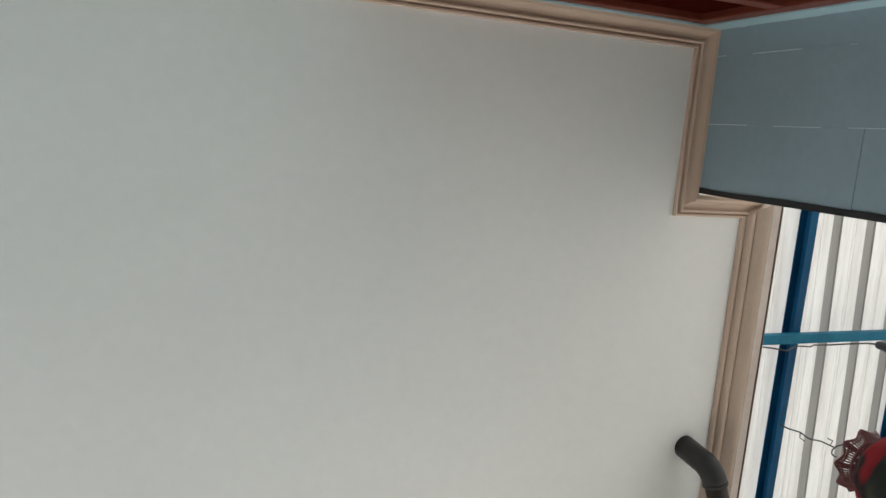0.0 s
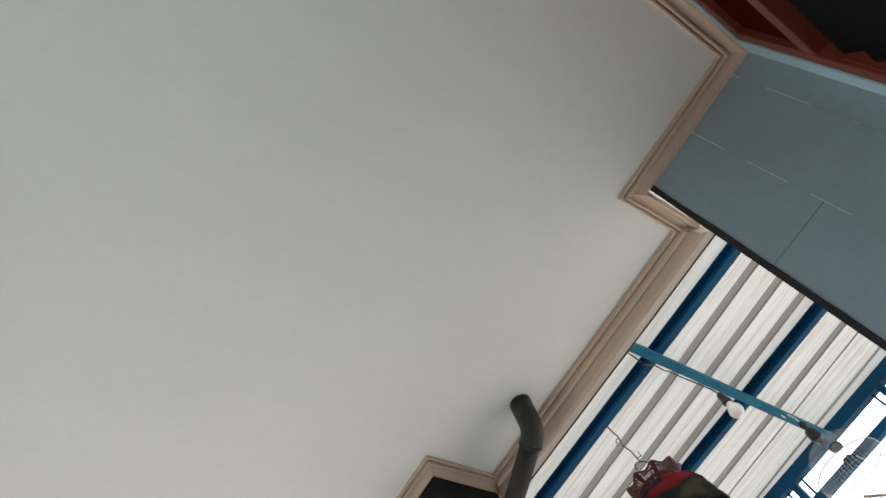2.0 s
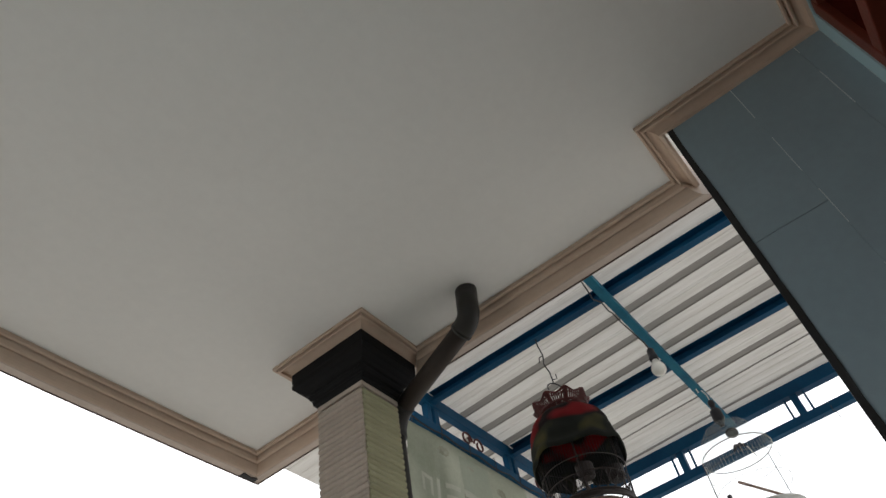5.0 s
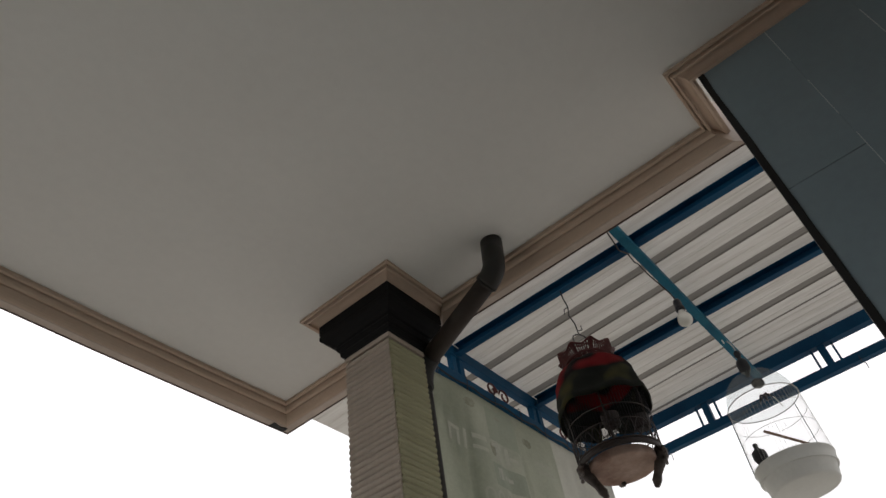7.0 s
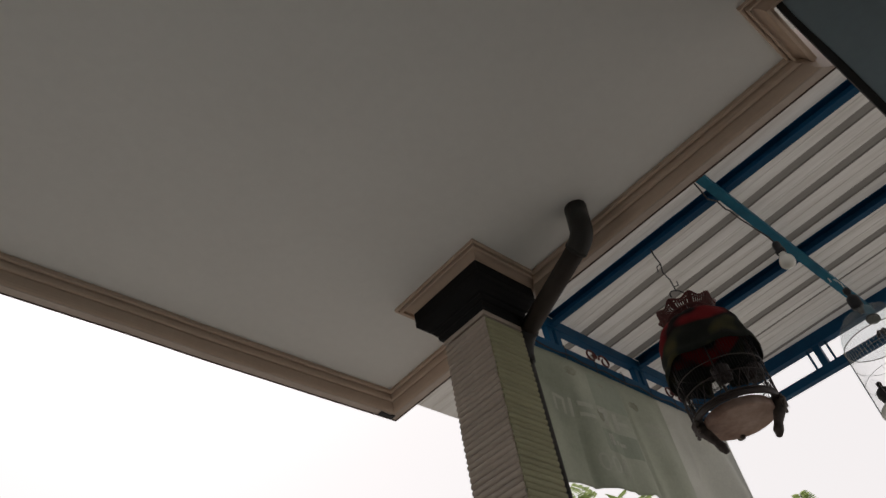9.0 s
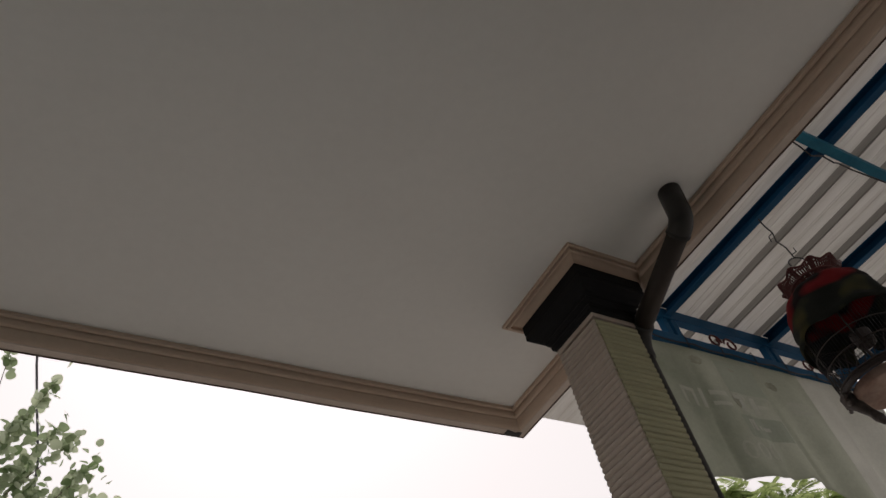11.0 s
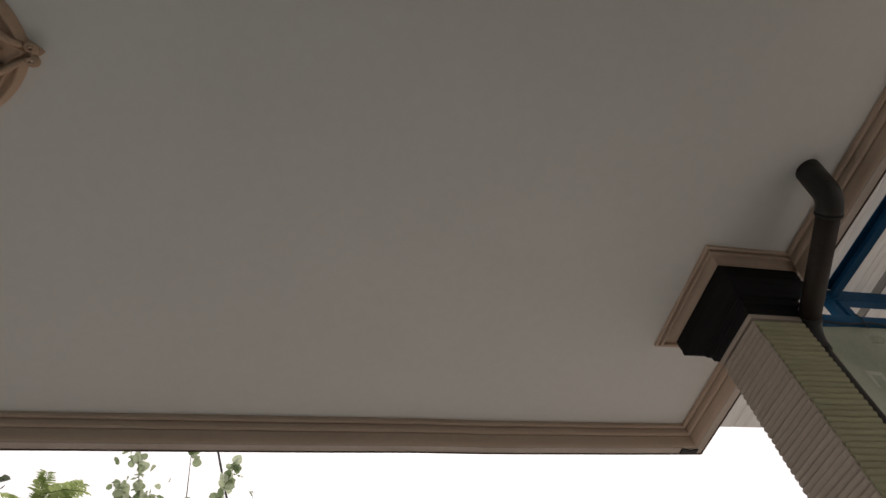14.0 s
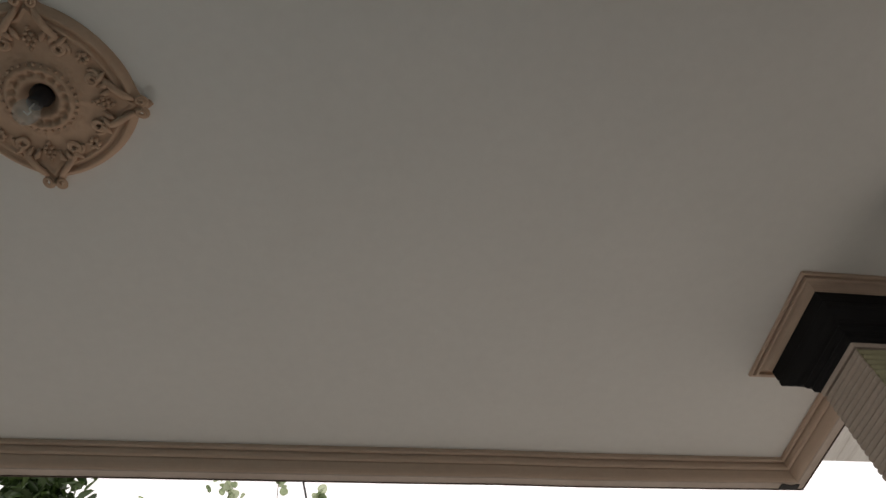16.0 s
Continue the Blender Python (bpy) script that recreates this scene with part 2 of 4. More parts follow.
# ---- plan, in metres ----
CEIL = 3.40            # underside of the ceiling
X1, X2, X3 = 1.517, 1.845, 1.558      # ceiling edges: column notch, open side, wall side
Y1, Y2, Y3, Y4, Y5 = 1.238, 1.716, 2.171, 0.072, -0.468
WEST = -3.45           # far end of the porch
CW = 0.062             # width of the cornice
WALL_X, WALL_Y = X3 + CW, Y5 - CW     # faces of the side wall and the house front
ROOF = 3.70            # underside of the carport beams

# ---- ground, floor, house ----
bm = bmesh.new()
bmesh.ops.create_grid(bm, x_segments=8, y_segments=8, size=400)
ground = tagged(part("ground", bm, M_CONCRETE), "pale concrete yard reaching far out", "ground", kind="structure")
tagged(part("floor", box(WEST - 0.3, 2.0, WALL_Y - 3.5, 2.3, 0.004, 0.12, 0.01), M_TILE), "pale glazed porch floor slab", "floor", kind="structure")

outline = [(WEST - 0.08, WALL_Y), (WALL_X, WALL_Y), (WALL_X, Y4 - 0.03), (X2 + CW, Y4 - 0.03), (X2 + CW, Y3 + CW), (WEST - 0.08, Y3 + CW)]
tagged(part("ceiling", prism(outline, CEIL, CEIL + 0.05), M_CEIL), "flat white painted porch ceiling", "ceiling", kind="structure")
slab = [(WEST - 0.1, WALL_Y - 3.5), (WALL_X + 0.07, WALL_Y - 3.5), (WALL_X + 0.07, Y4 - 0.03), (X2 + 0.05, Y4 - 0.03), (X2 + 0.05, Y3 + 0.04), (WEST - 0.1, Y3 + 0.04)]
tagged(part("roof_slab", prism(slab, CEIL + 0.054, CEIL + 0.17), M_CONCRETE),
       "concrete roof slab over house and porch", "roof", kind="structure")

# house front with the window's opening
WX0, WX1, WZ0, WZ1 = 0.42, 1.548, 0.95, 3.345
front = bmesh.new()
for args in ((WEST - 0.1, WX0, WALL_Y - 0.15, WALL_Y, 0.12, CEIL - 0.002), (WX0, WX1, WALL_Y - 0.15, WALL_Y, 0.12, WZ0),
             (WX0, WX1, WALL_Y - 0.15, WALL_Y, WZ1, CEIL - 0.002), (WX1, WALL_X + 0.001, WALL_Y - 0.15, WALL_Y, 0.12, CEIL - 0.002)):
    box(*args, bm=front)
tagged(part("wall_south", front, M_WALL_LIGHT), "pale blue painted house front wall", "wall", kind="structure")
tagged(part("wall_inner", box(WEST - 0.1, WALL_X, WALL_Y - 3.5, WALL_Y - 3.38, 0.12, CEIL + 0.05), M_INNER), "plain inner back wall of the room", "wall", kind="structure")
# unseen west wall, added to keep side light off the ceiling
tagged(part("wall_west", box(WEST - 0.22, WEST - 0.1, WALL_Y - 3.5, Y3 + CW, 0.12, CEIL + 0.05), M_INNER), "plain unseen end wall, added to block light from the west", "wall", kind="structure")
tagged(part("wall_east", box(WALL_X + 0.004, WALL_X + 0.1, WALL_Y - 3.5, WALL_Y - 0.154, 0.12, CEIL + 0.05), M_INNER), "plain side wall of the house", "wall", kind="structure")


def side_wall():
    """Board-clad wing wall: two courses of boards with filled joints and a black edge strip."""
    wall = tagged(new("wall_side"), "blue-grey painted board wing wall beside the porch", "wall", kind="structure")
    end = -0.022
    part("core", box(WALL_X + 0.010, WALL_X + 0.07, WALL_Y - 0.152, end - 0.006, 0.12, CEIL + 0.045), M_WALL, wall)
    cuts = [WALL_Y, -0.446, -0.233, end]
    levels = [[0.12, 1.25, 2.55, CEIL], [0.12, 0.9, 2.15, CEIL], [0.12, 1.5, 2.787, CEIL]]
    gap = 0.0003
    for i in range(3):
        for z0, z1 in zip(levels[i], levels[i][1:]):
            part("board", box(WALL_X, WALL_X + 0.010, cuts[i] + gap, cuts[i + 1] - gap, z0 + 0.001, z1 - 0.001), M_WALL, wall)
    rnd = random.Random(4)
    for y in cuts[:3]:
        z = CEIL - 0.03
        while z > 0.3:
            run = rnd.uniform(0.02, 0.2)
            w = rnd.uniform(0.0006, 0.0013)
            jog = rnd.uniform(-0.001, 0.001)
            part("joint_filler", box(WALL_X - 0.0008, WALL_X + 0.003, y - w + jog, y + w + jog, z - run, z), M_FILLER, wall, "pale cracked joint filler")
            z -= run + rnd.uniform(0.0, 0.16)
    strip = bmesh.new()
    rnd = random.Random(8)
    zs = [0.12 + k * 0.09 for k in range(36)] + [CEIL - 0.03]
    a = [(WALL_X - 0.002, end - 0.003 - rnd.uniform(0, 0.004), z) for z in zs]
    rows = [[strip.verts.new(p) for p in ((x, y, z), (x, end + 0.014, z), (x + 0.07, end + 0.014, z), (x + 0.07, y, z))] for x, y, z in a]
    for r0, r1 in zip(rows, rows[1:]):
        for k in range(4):
            strip.faces.new((r0[k], r0[(k + 1) % 4], r1[(k + 1) % 4], r1[k]))
    strip.faces.new(rows[0]), strip.faces.new(rows[-1])
    part("edge_strip", strip, M_BLACK, wall, "ragged black edge strip")


side_wall()


def louvre_window():
    w = tagged(new("window_1"), "red-brown wooden window with smoked glass louvres", "window", kind="structure")
    f = 0.055
    y0, y1 = WALL_Y - 0.07, WALL_Y - 0.004
    part("window_frame", box(WX1 - f, WX1, y0, y1, WZ0, WZ1, 0.004), M_REDWOOD, w)
    part("window_frame", box(WX0, WX0 + f, y0, y1, WZ0, WZ1, 0.004), M_REDWOOD, w)
    part("window_frame", box(WX0 + f, WX1 - f, y0, y1 - 0.001, WZ1 - 0.045, WZ1, 0.004), M_REDWOOD, w)
    part("window_sill", box(WX0 + f, WX1 - f, y0, y1 + 0.03, WZ0, WZ0 + 0.05, 0.004), M_REDWOOD, w)
    part("transom", box(WX0 + f, WX1 - f, y0, y1 - 0.002, 2.985, 3.04, 0.004), M_REDWOOD, w)
    part("mullion", box(0.96, 1.005, y0, y1 - 0.002, WZ0 + 0.05, 2.985, 0.004), M_REDWOOD, w)
    part("panel", box(WX0 + f, WX1 - f, y1 - 0.034, y1 - 0.022, 3.04, WZ1 - 0.045), M_PANEL, w, "dark red transom panel")
    part("inner_board", box(WX0 + f, WX1 - f, y0 + 0.004, y0 + 0.016, 2.905, 2.984), M_PANEL, w, "dark red board under the transom")
    for x0, x1 in ((WX0 + f, 0.96), (1.005, WX1 - f)):
        part("louvre_channel", box(x1 - 0.006, x1 - 0.0005, y1 - 0.052, y1 - 0.012, WZ0 + 0.06, 2.90), M_REDWOOD, w)
        z = 2.86
        while z > WZ0 + 0.08:
            bm = box(x0 + 0.004, x1 - 0.004, -0.0025, 0.0025, -0.055, 0.055, 0.001)
            bmesh.ops.transform(bm, matrix=Matrix.Translation((0, WALL_Y - 0.052, z)) @ Matrix.Rotation(radians(-22), 4, "X"), verts=bm.verts)
            part("louvre", bm, M_SMOKED, w)
            z -= 0.098


louvre_window()


# ---- cornice round the ceiling ----
PROFILE = [(0.0, 0.0), (0.0, -0.012), (0.002, -0.014), (0.007, -0.014), (0.009, -0.013), (0.0095, -0.004), (0.0135, -0.004), (0.0145, -0.021), (0.017, -0.024),
           (0.0215, -0.024), (0.0235, -0.022), (0.0240, -0.012), (0.0285, -0.0120), (0.034, -0.0140), (0.041, -0.018), (0.047, -0.024), (0.051, -0.032),
           (0.0525, -0.040), (CW, -0.042), (CW, 0.0)]
# deeper moulding on the open edges: lip, bead, cove down to the fascia
PROFILE_OPEN = [(0.0, 0.0), (0.0, -0.013), (0.002, -0.0155), (0.0110, -0.0172), (0.0115, -0.0080), (0.0150, -0.0080), (0.0155, -0.0250), (0.0175, -0.033), (0.0195, -0.0375), (0.024, -0.0400), (0.0300, -0.0412), (0.0305, -0.0330), (0.0335, -0.0330),
                (0.0355, -0.0435), (0.0385, -0.050), (0.043, -0.060), (0.048, -0.0685), (0.054, -0.0745), (0.0585, -0.0770), (CW, -0.0775), (CW, 0.0)]
RUN = [(WEST, Y5), (X3, Y5), (X3, Y4), (X2, Y4), (X2, Y1), (X1, Y1), (X1, Y2), (X2, Y2), (X2, Y3), (WEST, Y3)]


def sweep(profile, i, wave=0.0, steps=1):
    """One mitred length of moulding, from RUN[i] to RUN[i + 1]; the long front one has a slight kink."""
    pts = [Vector((*p, 0)) for p in RUN]

    def way(k):
        return (pts[k + 1] - pts[k]).normalized() if 0 <= k < len(pts) - 1 else None

    d = way(i)
    out = Vector((d.y, -d.x, 0))

    def mitre(k, other):
        o = way(other)
        if o is None:
            return Vector((0, 0, 0))
        return (Vector((o.y, -o.x, 0)).dot(d)) * d

    bm = bmesh.new()
    m0, m1 = mitre(i, i - 1), mitre(i + 1, i + 1)
    rings = []
    for s in range(steps + 1):
        f = s / steps
        base = pts[i].lerp(pts[i + 1], f)
        if i == 8:
            base.y += 0.003 * math.tanh((base.x - 0.80) / 0.10) * min(1, (X2 - base.x) * 4)
        sag = wave * noise.noise(Vector((base.x * 1.7, base.y * 1.7, 3.1)))
        rings.append([bm.verts.new(base + out * u + (m0 * (1 - f) + m1 * f) * u * (1 if s in (0, steps) else 0) * 1.0
                                   + Vector((0, 0, CEIL - 0.0005 + z + (sag if z < 0 else 0)))) for u, z in profile])
    n = len(profile)
    for a, b in zip(rings, rings[1:]):
        for k in range(n):
            bm.faces.new((a[k], a[(k + 1) % n], b[(k + 1) % n], b[k]))
    bm.faces.new(rings[0]), bm.faces.new(rings[-1])
    return bm


LABELS = ["beige gypsum cornice along the house front", "beige gypsum cornice along the blue-grey wall", "short beige gypsum cornice at the wall's end",
          "beige gypsum cornice along the open side", "short beige cornice behind the column capital", "beige cornice beside the column capital",
          "short beige cornice before the column capital", "short beige cornice between column and corner", "long beige gypsum cornice along the front edge"]
for i in range(len(RUN) - 1):
    n = max(1, int((Vector(RUN[i + 1]) - Vector(RUN[i])).length / 0.15))
    ob = part("cornice", sweep(PROFILE_OPEN if i in (3, 7, 8) else PROFILE, i, 0.005, n), M_CORNICE)
    tagged(ob, LABELS[i], "cornice", "cornices", "structure")
    if i == 2:
        part("plaster_edge", box(WALL_X + 0.004, X2 + CW, Y4 - CW - 0.010, Y4 - CW - 0.0005, CEIL - 0.034, CEIL + 0.05), M_CORNICE, ob)

FASCIA = [(CW + 0.0005, -0.028), (CW + 0.0005, -0.0775), (CW + 0.003, -0.0800), (CW + 0.036, -0.0805), (CW + 0.039, -0.078), (CW + 0.039, 0.16), (CW + 0.0005, 0.16)]
FASCIA_LABELS = {3: "weathered beige fascia board along the open side", 7: "short beige fascia board by the corner", 8: "weathered beige fascia board along the front edge"}
for i in (3, 7, 8):
    n = max(1, int((Vector(RUN[i + 1]) - Vector(RUN[i])).length / 0.15))
    ob = part("fascia_board", sweep(FASCIA, i, 0.005, n), M_FASCIA)
    tagged(ob, FASCIA_LABELS[i], "fascia", "fascia boards", "structure")
    drip = [(CW + 0.0365, -0.074), (CW + 0.0365, -0.0835), (CW + 0.0415, -0.0835), (CW + 0.0415, -0.074)]
    part("drip_edge", sweep(drip, i, 0.005, n), M_DRIP, ob, "thin dark drip edge")
    if i == 8:
        # broken underside by the corner, dark board showing
        rnd = random.Random(31)
        bm = bmesh.new()
        zc = CEIL - 0.0812
        near = [(X2 - 0.008 + 0.016 * k, Y3 + CW + 0.004 + rnd.uniform(0, 0.014)) for k in range(6)]
        outer = [(X2 - 0.008 + 0.016 * k, Y3 + CW + 0.036) for k in range(6)]
        rows = [[bm.verts.new((x, y, z)) for x, y in line] for line, z in ((near, zc), (outer, zc), (outer, zc - 0.004), (near, zc - 0.004))]
        for q in range(4):
            p, r = rows[q], rows[(q + 1) % 4]
            for k in range(5):
                bm.faces.new((p[k], p[k + 1], r[k + 1], r[k]))
        bm.faces.new([r[0] for r in rows]), bm.faces.new([r[-1] for r in rows])
        part("broken_corner", bm, M_BLACK, ob, "dark broken patch by the corner")


# ---- column ----
KX0, KX1, KY0, KY1 = 1.616, 1.812, 1.347, 1.565
KTOP = 3.165


def column():
    c = thing("column", ((KX0 + KX1) / 2, (KY0 + KY1) / 2, 0.12), "square porch column clad in ribbed beige tiles with charcoal capital", "column")
    part("shaft", box(KX0 + 0.010, KX1 - 0.010, KY0 + 0.010, KY1 - 0.010, 0.12, KTOP + 0.03), M_RIB_A, c)
    pitch = 0.0225

    def strip_mesh(length, mat):
        """A low rounded rib along x, its flat side at y = 0."""
        bm = bmesh.new()
        prof = [(pitch / 2, 0.0)] + [(pitch * (0.5 - k / 8), 0.002 + 0.0050 * math.sin(k * math.pi / 8) ** 1.2) for k in range(1, 8)] + [(-pitch / 2, 0.0)]
        a = [bm.verts.new((-length / 2, h, z)) for z, h in prof]
        q = [bm.verts.new((length / 2, h, z)) for z, h in prof]
        for k in range(len(prof)):
            j = (k + 1) % len(prof)
            bm.faces.new((a[k], a[j], q[j], q[k]))
        bm.faces.new(a), bm.faces.new(q)
        bmesh.ops.recalc_face_normals(bm, faces=bm.faces)
        me = bpy.data.meshes.new("strip")
        bm.to_mesh(me)
        bm.free()
        me.materials.append(mat)
        return me

    rnd = random.Random(14)
    # the house-facing side takes the copy with green light in its colour
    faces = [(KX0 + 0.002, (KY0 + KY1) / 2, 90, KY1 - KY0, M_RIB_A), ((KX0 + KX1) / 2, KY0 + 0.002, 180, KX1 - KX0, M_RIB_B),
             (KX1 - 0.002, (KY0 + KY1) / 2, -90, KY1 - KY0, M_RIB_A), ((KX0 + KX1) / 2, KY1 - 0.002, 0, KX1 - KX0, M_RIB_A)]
    inverse = Matrix.Translation(c.location).inverted()
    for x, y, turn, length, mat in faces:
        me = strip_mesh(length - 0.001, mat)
        z = KTOP - 0.034
        while z > 0.15:
            s = new("cladding_strip", me)
            s.parent = c
            s.matrix_parent_inverse = inverse
            slip = rnd.uniform(-0.0012, 0.0012)
            out = Vector((-math.sin(radians(turn)), math.cos(radians(turn)), 0)) * rnd.uniform(-0.0012, 0.0004)
            s.matrix_basis = Matrix.Translation((x + out.x + (slip if turn in (0, 180) else 0), y + out.y + (slip if turn in (90, -90) else 0), z + rnd.uniform(-0.0006, 0.0006))) @ Matrix.Rotation(radians(turn), 4, "Z")
            z -= pitch
    part("collar", box(KX0 - 0.003, KX1 + 0.003, KY0 - 0.003, KY1 + 0.003, KTOP - 0.016, KTOP + 0.004, 0.002), M_RIB_A, c)
    # capital: square rings of moulding, widening towards the ceiling
    prof = [(0.0, 0.002), (0.002, 0.004), (0.003, 0.014), (0.007, 0.018), (0.008, 0.034), (0.006, 0.037), (0.006, 0.042), (0.012, 0.046), (0.015, 0.062), (0.013, 0.065), (0.013, 0.070),
            (0.020, 0.074), (0.023, 0.088), (0.029, 0.098), (0.034, 0.112), (0.038, 0.118), (0.040, 0.124), (0.040, 0.142), (0.0385, 0.144), (0.0385, 0.148), (0.040, 0.150),
            (0.040, CEIL - KTOP + 0.001)]
    prof = [(o, KTOP + z) for o, z in prof]
    bm = bmesh.new()
    rings = []
    for o, z in prof:
        g = o / 0.040
        xa, xb = KX0 - 0.002 + g * (X1 + 0.056 - KX0), KX1 + 0.002 + g * (X2 + 0.04 - KX1)
        ya, yb = KY0 - 0.002 + g * (Y1 + 0.056 - KY0), KY1 + 0.002 + g * (Y2 - 0.056 - KY1)
        rings.append([bm.verts.new(p) for p in ((xa, ya, z), (xb, ya, z), (xb, yb, z), (xa, yb, z))])
    for a, b in zip(rings, rings[1:]):
        for k in range(4):
            bm.faces.new((a[k], a[(k + 1) % 4], b[(k + 1) % 4], b[k]))
    bm.faces.new(rings[0]), bm.faces.new(rings[-1])
    part("capital", bm, M_CAPITAL, c, "charcoal stepped capital")


column()


def rain_pipe():
    p = thing("rain_pipe", (1.872, 1.412, 0.12), "grey plastic rain pipe from ceiling down the column", "pipe")
    top, knee = Vector((1.744, 0.908, CEIL + 0.01)), Vector((1.744, 0.918, 3.255))
    low = Vector((1.872, 1.412, 3.155))
    r = 0.037
    d = (low - knee).normalized()

    def bend(a, b, c, n=7):
        return [a.lerp(b, k / n).lerp(b.lerp(c, k / n), k / n) for k in range(n + 1)]

    e1 = bend(knee + Vector((0, 0, 0.055)), knee, knee + d * 0.06)
    part("elbow", tube([top] + e1, r + 0.005, 20), M_PIPE, p, smooth=True)
    part("socket_rim", tube([knee + d * 0.055, knee + d * 0.064], r + 0.007, 20), M_PIPE, p)
    part("sloping_pipe", tube([knee + d * 0.05, low - d * 0.05], r, 20), M_PIPE_OLD, p, "weathered brownish pipe length", smooth=True)
    part("lower_elbow", tube(bend(low - d * 0.08, low, low - Vector((0, 0, 0.09))), r + 0.005, 20), M_PIPE, p, smooth=True)
    part("downpipe", tube([low - Vector((0, 0, 0.06)), Vector((low.x, low.y, 0.12))], r - 0.002, 20), M_PIPE, p, smooth=True)


rain_pipe()

# ---- carport beside the porch ----
RY0, RY1 = -4.5, 2.62
RX0, RX1 = 1.955, 4.09


def sheet_roof():
    """Ribbed sheets; the wide ribs are shallow channels open downwards, coloured grey inside."""
    bm = bmesh.new()
    z = ROOF + 0.062
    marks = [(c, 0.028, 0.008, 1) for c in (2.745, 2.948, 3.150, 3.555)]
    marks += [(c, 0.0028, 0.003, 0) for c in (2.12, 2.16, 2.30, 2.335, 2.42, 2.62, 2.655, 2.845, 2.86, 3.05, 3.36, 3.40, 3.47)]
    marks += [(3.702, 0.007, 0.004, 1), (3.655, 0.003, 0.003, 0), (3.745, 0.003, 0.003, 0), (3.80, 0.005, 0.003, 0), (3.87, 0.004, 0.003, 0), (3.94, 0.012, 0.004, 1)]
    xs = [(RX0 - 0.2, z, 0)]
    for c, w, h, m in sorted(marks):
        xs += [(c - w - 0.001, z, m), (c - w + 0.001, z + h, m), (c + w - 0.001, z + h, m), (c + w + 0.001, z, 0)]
    xs.append((RX1 + 0.24, z, 0))
    rows = []
    for y in [RY0 + k * (RY1 - RY0) / 40 for k in range(41)]:
        # the sheets lie slightly askew to the beams
        rows.append([bm.verts.new((min(max(a + 0.045 * (y - 0.25), RX0), RX1), y, b + 0.003 * noise.noise(Vector((a * 4, y * 2, 0))))) for a, b, m in xs])
    for r0, r1 in zip(rows, rows[1:]):
        for k in range(len(xs) - 1):
            f = bm.faces.new((r0[k], r0[k + 1], r1[k + 1], r1[k]))
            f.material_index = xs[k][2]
    tagged(part("carport_roof", bm, [M_SHEET, M_RIB]), "white ribbed plastic sheet carport roof with grey ribs", "roof", kind="structure")


sheet_roof()


def channel(label, x, y0, y1):
    """Lipped steel channel, its open side towards the porch."""
    bm = bmesh.new()
    w, h, t = 0.040, 0.06, 0.003
    prof = [(x, ROOF), (x + w, ROOF), (x + w, ROOF + h), (x, ROOF + h), (x, ROOF + h - t), (x + w - t, ROOF + h - t), (x + w - t, ROOF + t), (x, ROOF + t)]
    a = [bm.verts.new((p, y0, q)) for p, q in prof]
    c = [bm.verts.new((p, y1, q)) for p, q in prof]
    for k in range(len(prof)):
        j = (k + 1) % len(prof)
        bm.faces.new((a[k], a[j], c[j], c[k]))
    bm.faces.new(a), bm.faces.new(c)
    return tagged(part("steel_purlin", bm, M_BLUE), label, "beam", "carport beams", "structure")


def steel_beam(label, *args):
    return tagged(part("steel_beam", box(*args, 0.003), M_TEAL), label, "beam", "carport beams", "structure")


XT = 1.68     # the cross truss by the banner
LT = 4.05     # the long truss on the far side
channel("blue painted steel purlin along the porch side", 2.510, RY0, XT - 0.022)
channel("blue painted steel purlin in mid roof", 3.245, RY0, XT - 0.022)
steel_beam("light blue cross beam with lamp wires", 2.315, LT - 0.032, 0.590, 0.632, ROOF - 0.036, ROOF - 0.002)


def truss_long():
    t = tagged(new("long_truss"), "blue steel truss with paired struts along the yard", "truss", kind="structure")
    part("top_chord", box(LT - 0.03, LT + 0.03, RY0, XT + 0.03, ROOF - 0.015, ROOF + 0.058, 0.003), M_BLUE, t)
    part("bottom_chord", box(LT - 0.025, LT + 0.025, RY0, XT + 0.03, 3.505, 3.555, 0.003), M_BLUE, t)
    y = 0.966
    while y > RY0:
        for o, w in ((-0.058, 0.006), (0.0, 0.02), (0.058, 0.006)):
            part("strut", box(LT - w, LT + w, y + o - w, y + o + w, 3.556, ROOF - 0.016, 0.001), M_BLUE, t)
        y -= 0.727
    for y in (1.27, 0.10):
        part("wire_tail", tube([(LT - 0.026, y, 3.53), (LT - 0.03, y, 3.49), (LT - 0.03, y - 0.012, 3.47), (LT - 0.03, y - 0.01, 3.44)], 0.002, 5), M_WIRE, t)


truss_long()


def truss_cross():
    t = tagged(new("cross_truss"), "blue steel truss with scroll ornaments above the banner", "truss", kind="structure")
    part("top_chord", box(2.40, LT - 0.032, XT - 0.02, XT + 0.02, ROOF - 0.012, ROOF + 0.056, 0.003), M_BLUE, t)
    part("bottom_chord", box(2.36, LT - 0.027, XT - 0.02, XT + 0.02, 3.535, 3.58, 0.003), M_BLUE, t)
    for x in (2.50, 2.56, 3.22, 3.28, 3.9):
        part("strut", box(x - 0.018, x + 0.018, XT - 0.016, XT + 0.016, 3.581, ROOF - 0.013, 0.002), M_BLUE, t)
    # scrolls between the struts
    for cx in (2.89, 3.6):
        for s in (-1, 1):
            pts = []
            for k in range(40):
                a = k / 39 * 2.3 * math.pi
                r = 0.046 * (1 - 0.6 * k / 39)
                pts.append((cx + s * (0.055 - r * math.cos(a)), XT, 3.635 + r * math.sin(a) * 0.95))
            part("scroll", tube(pts, 0.0055, 6), M_LACE, t, "rusty dark scroll ornament")


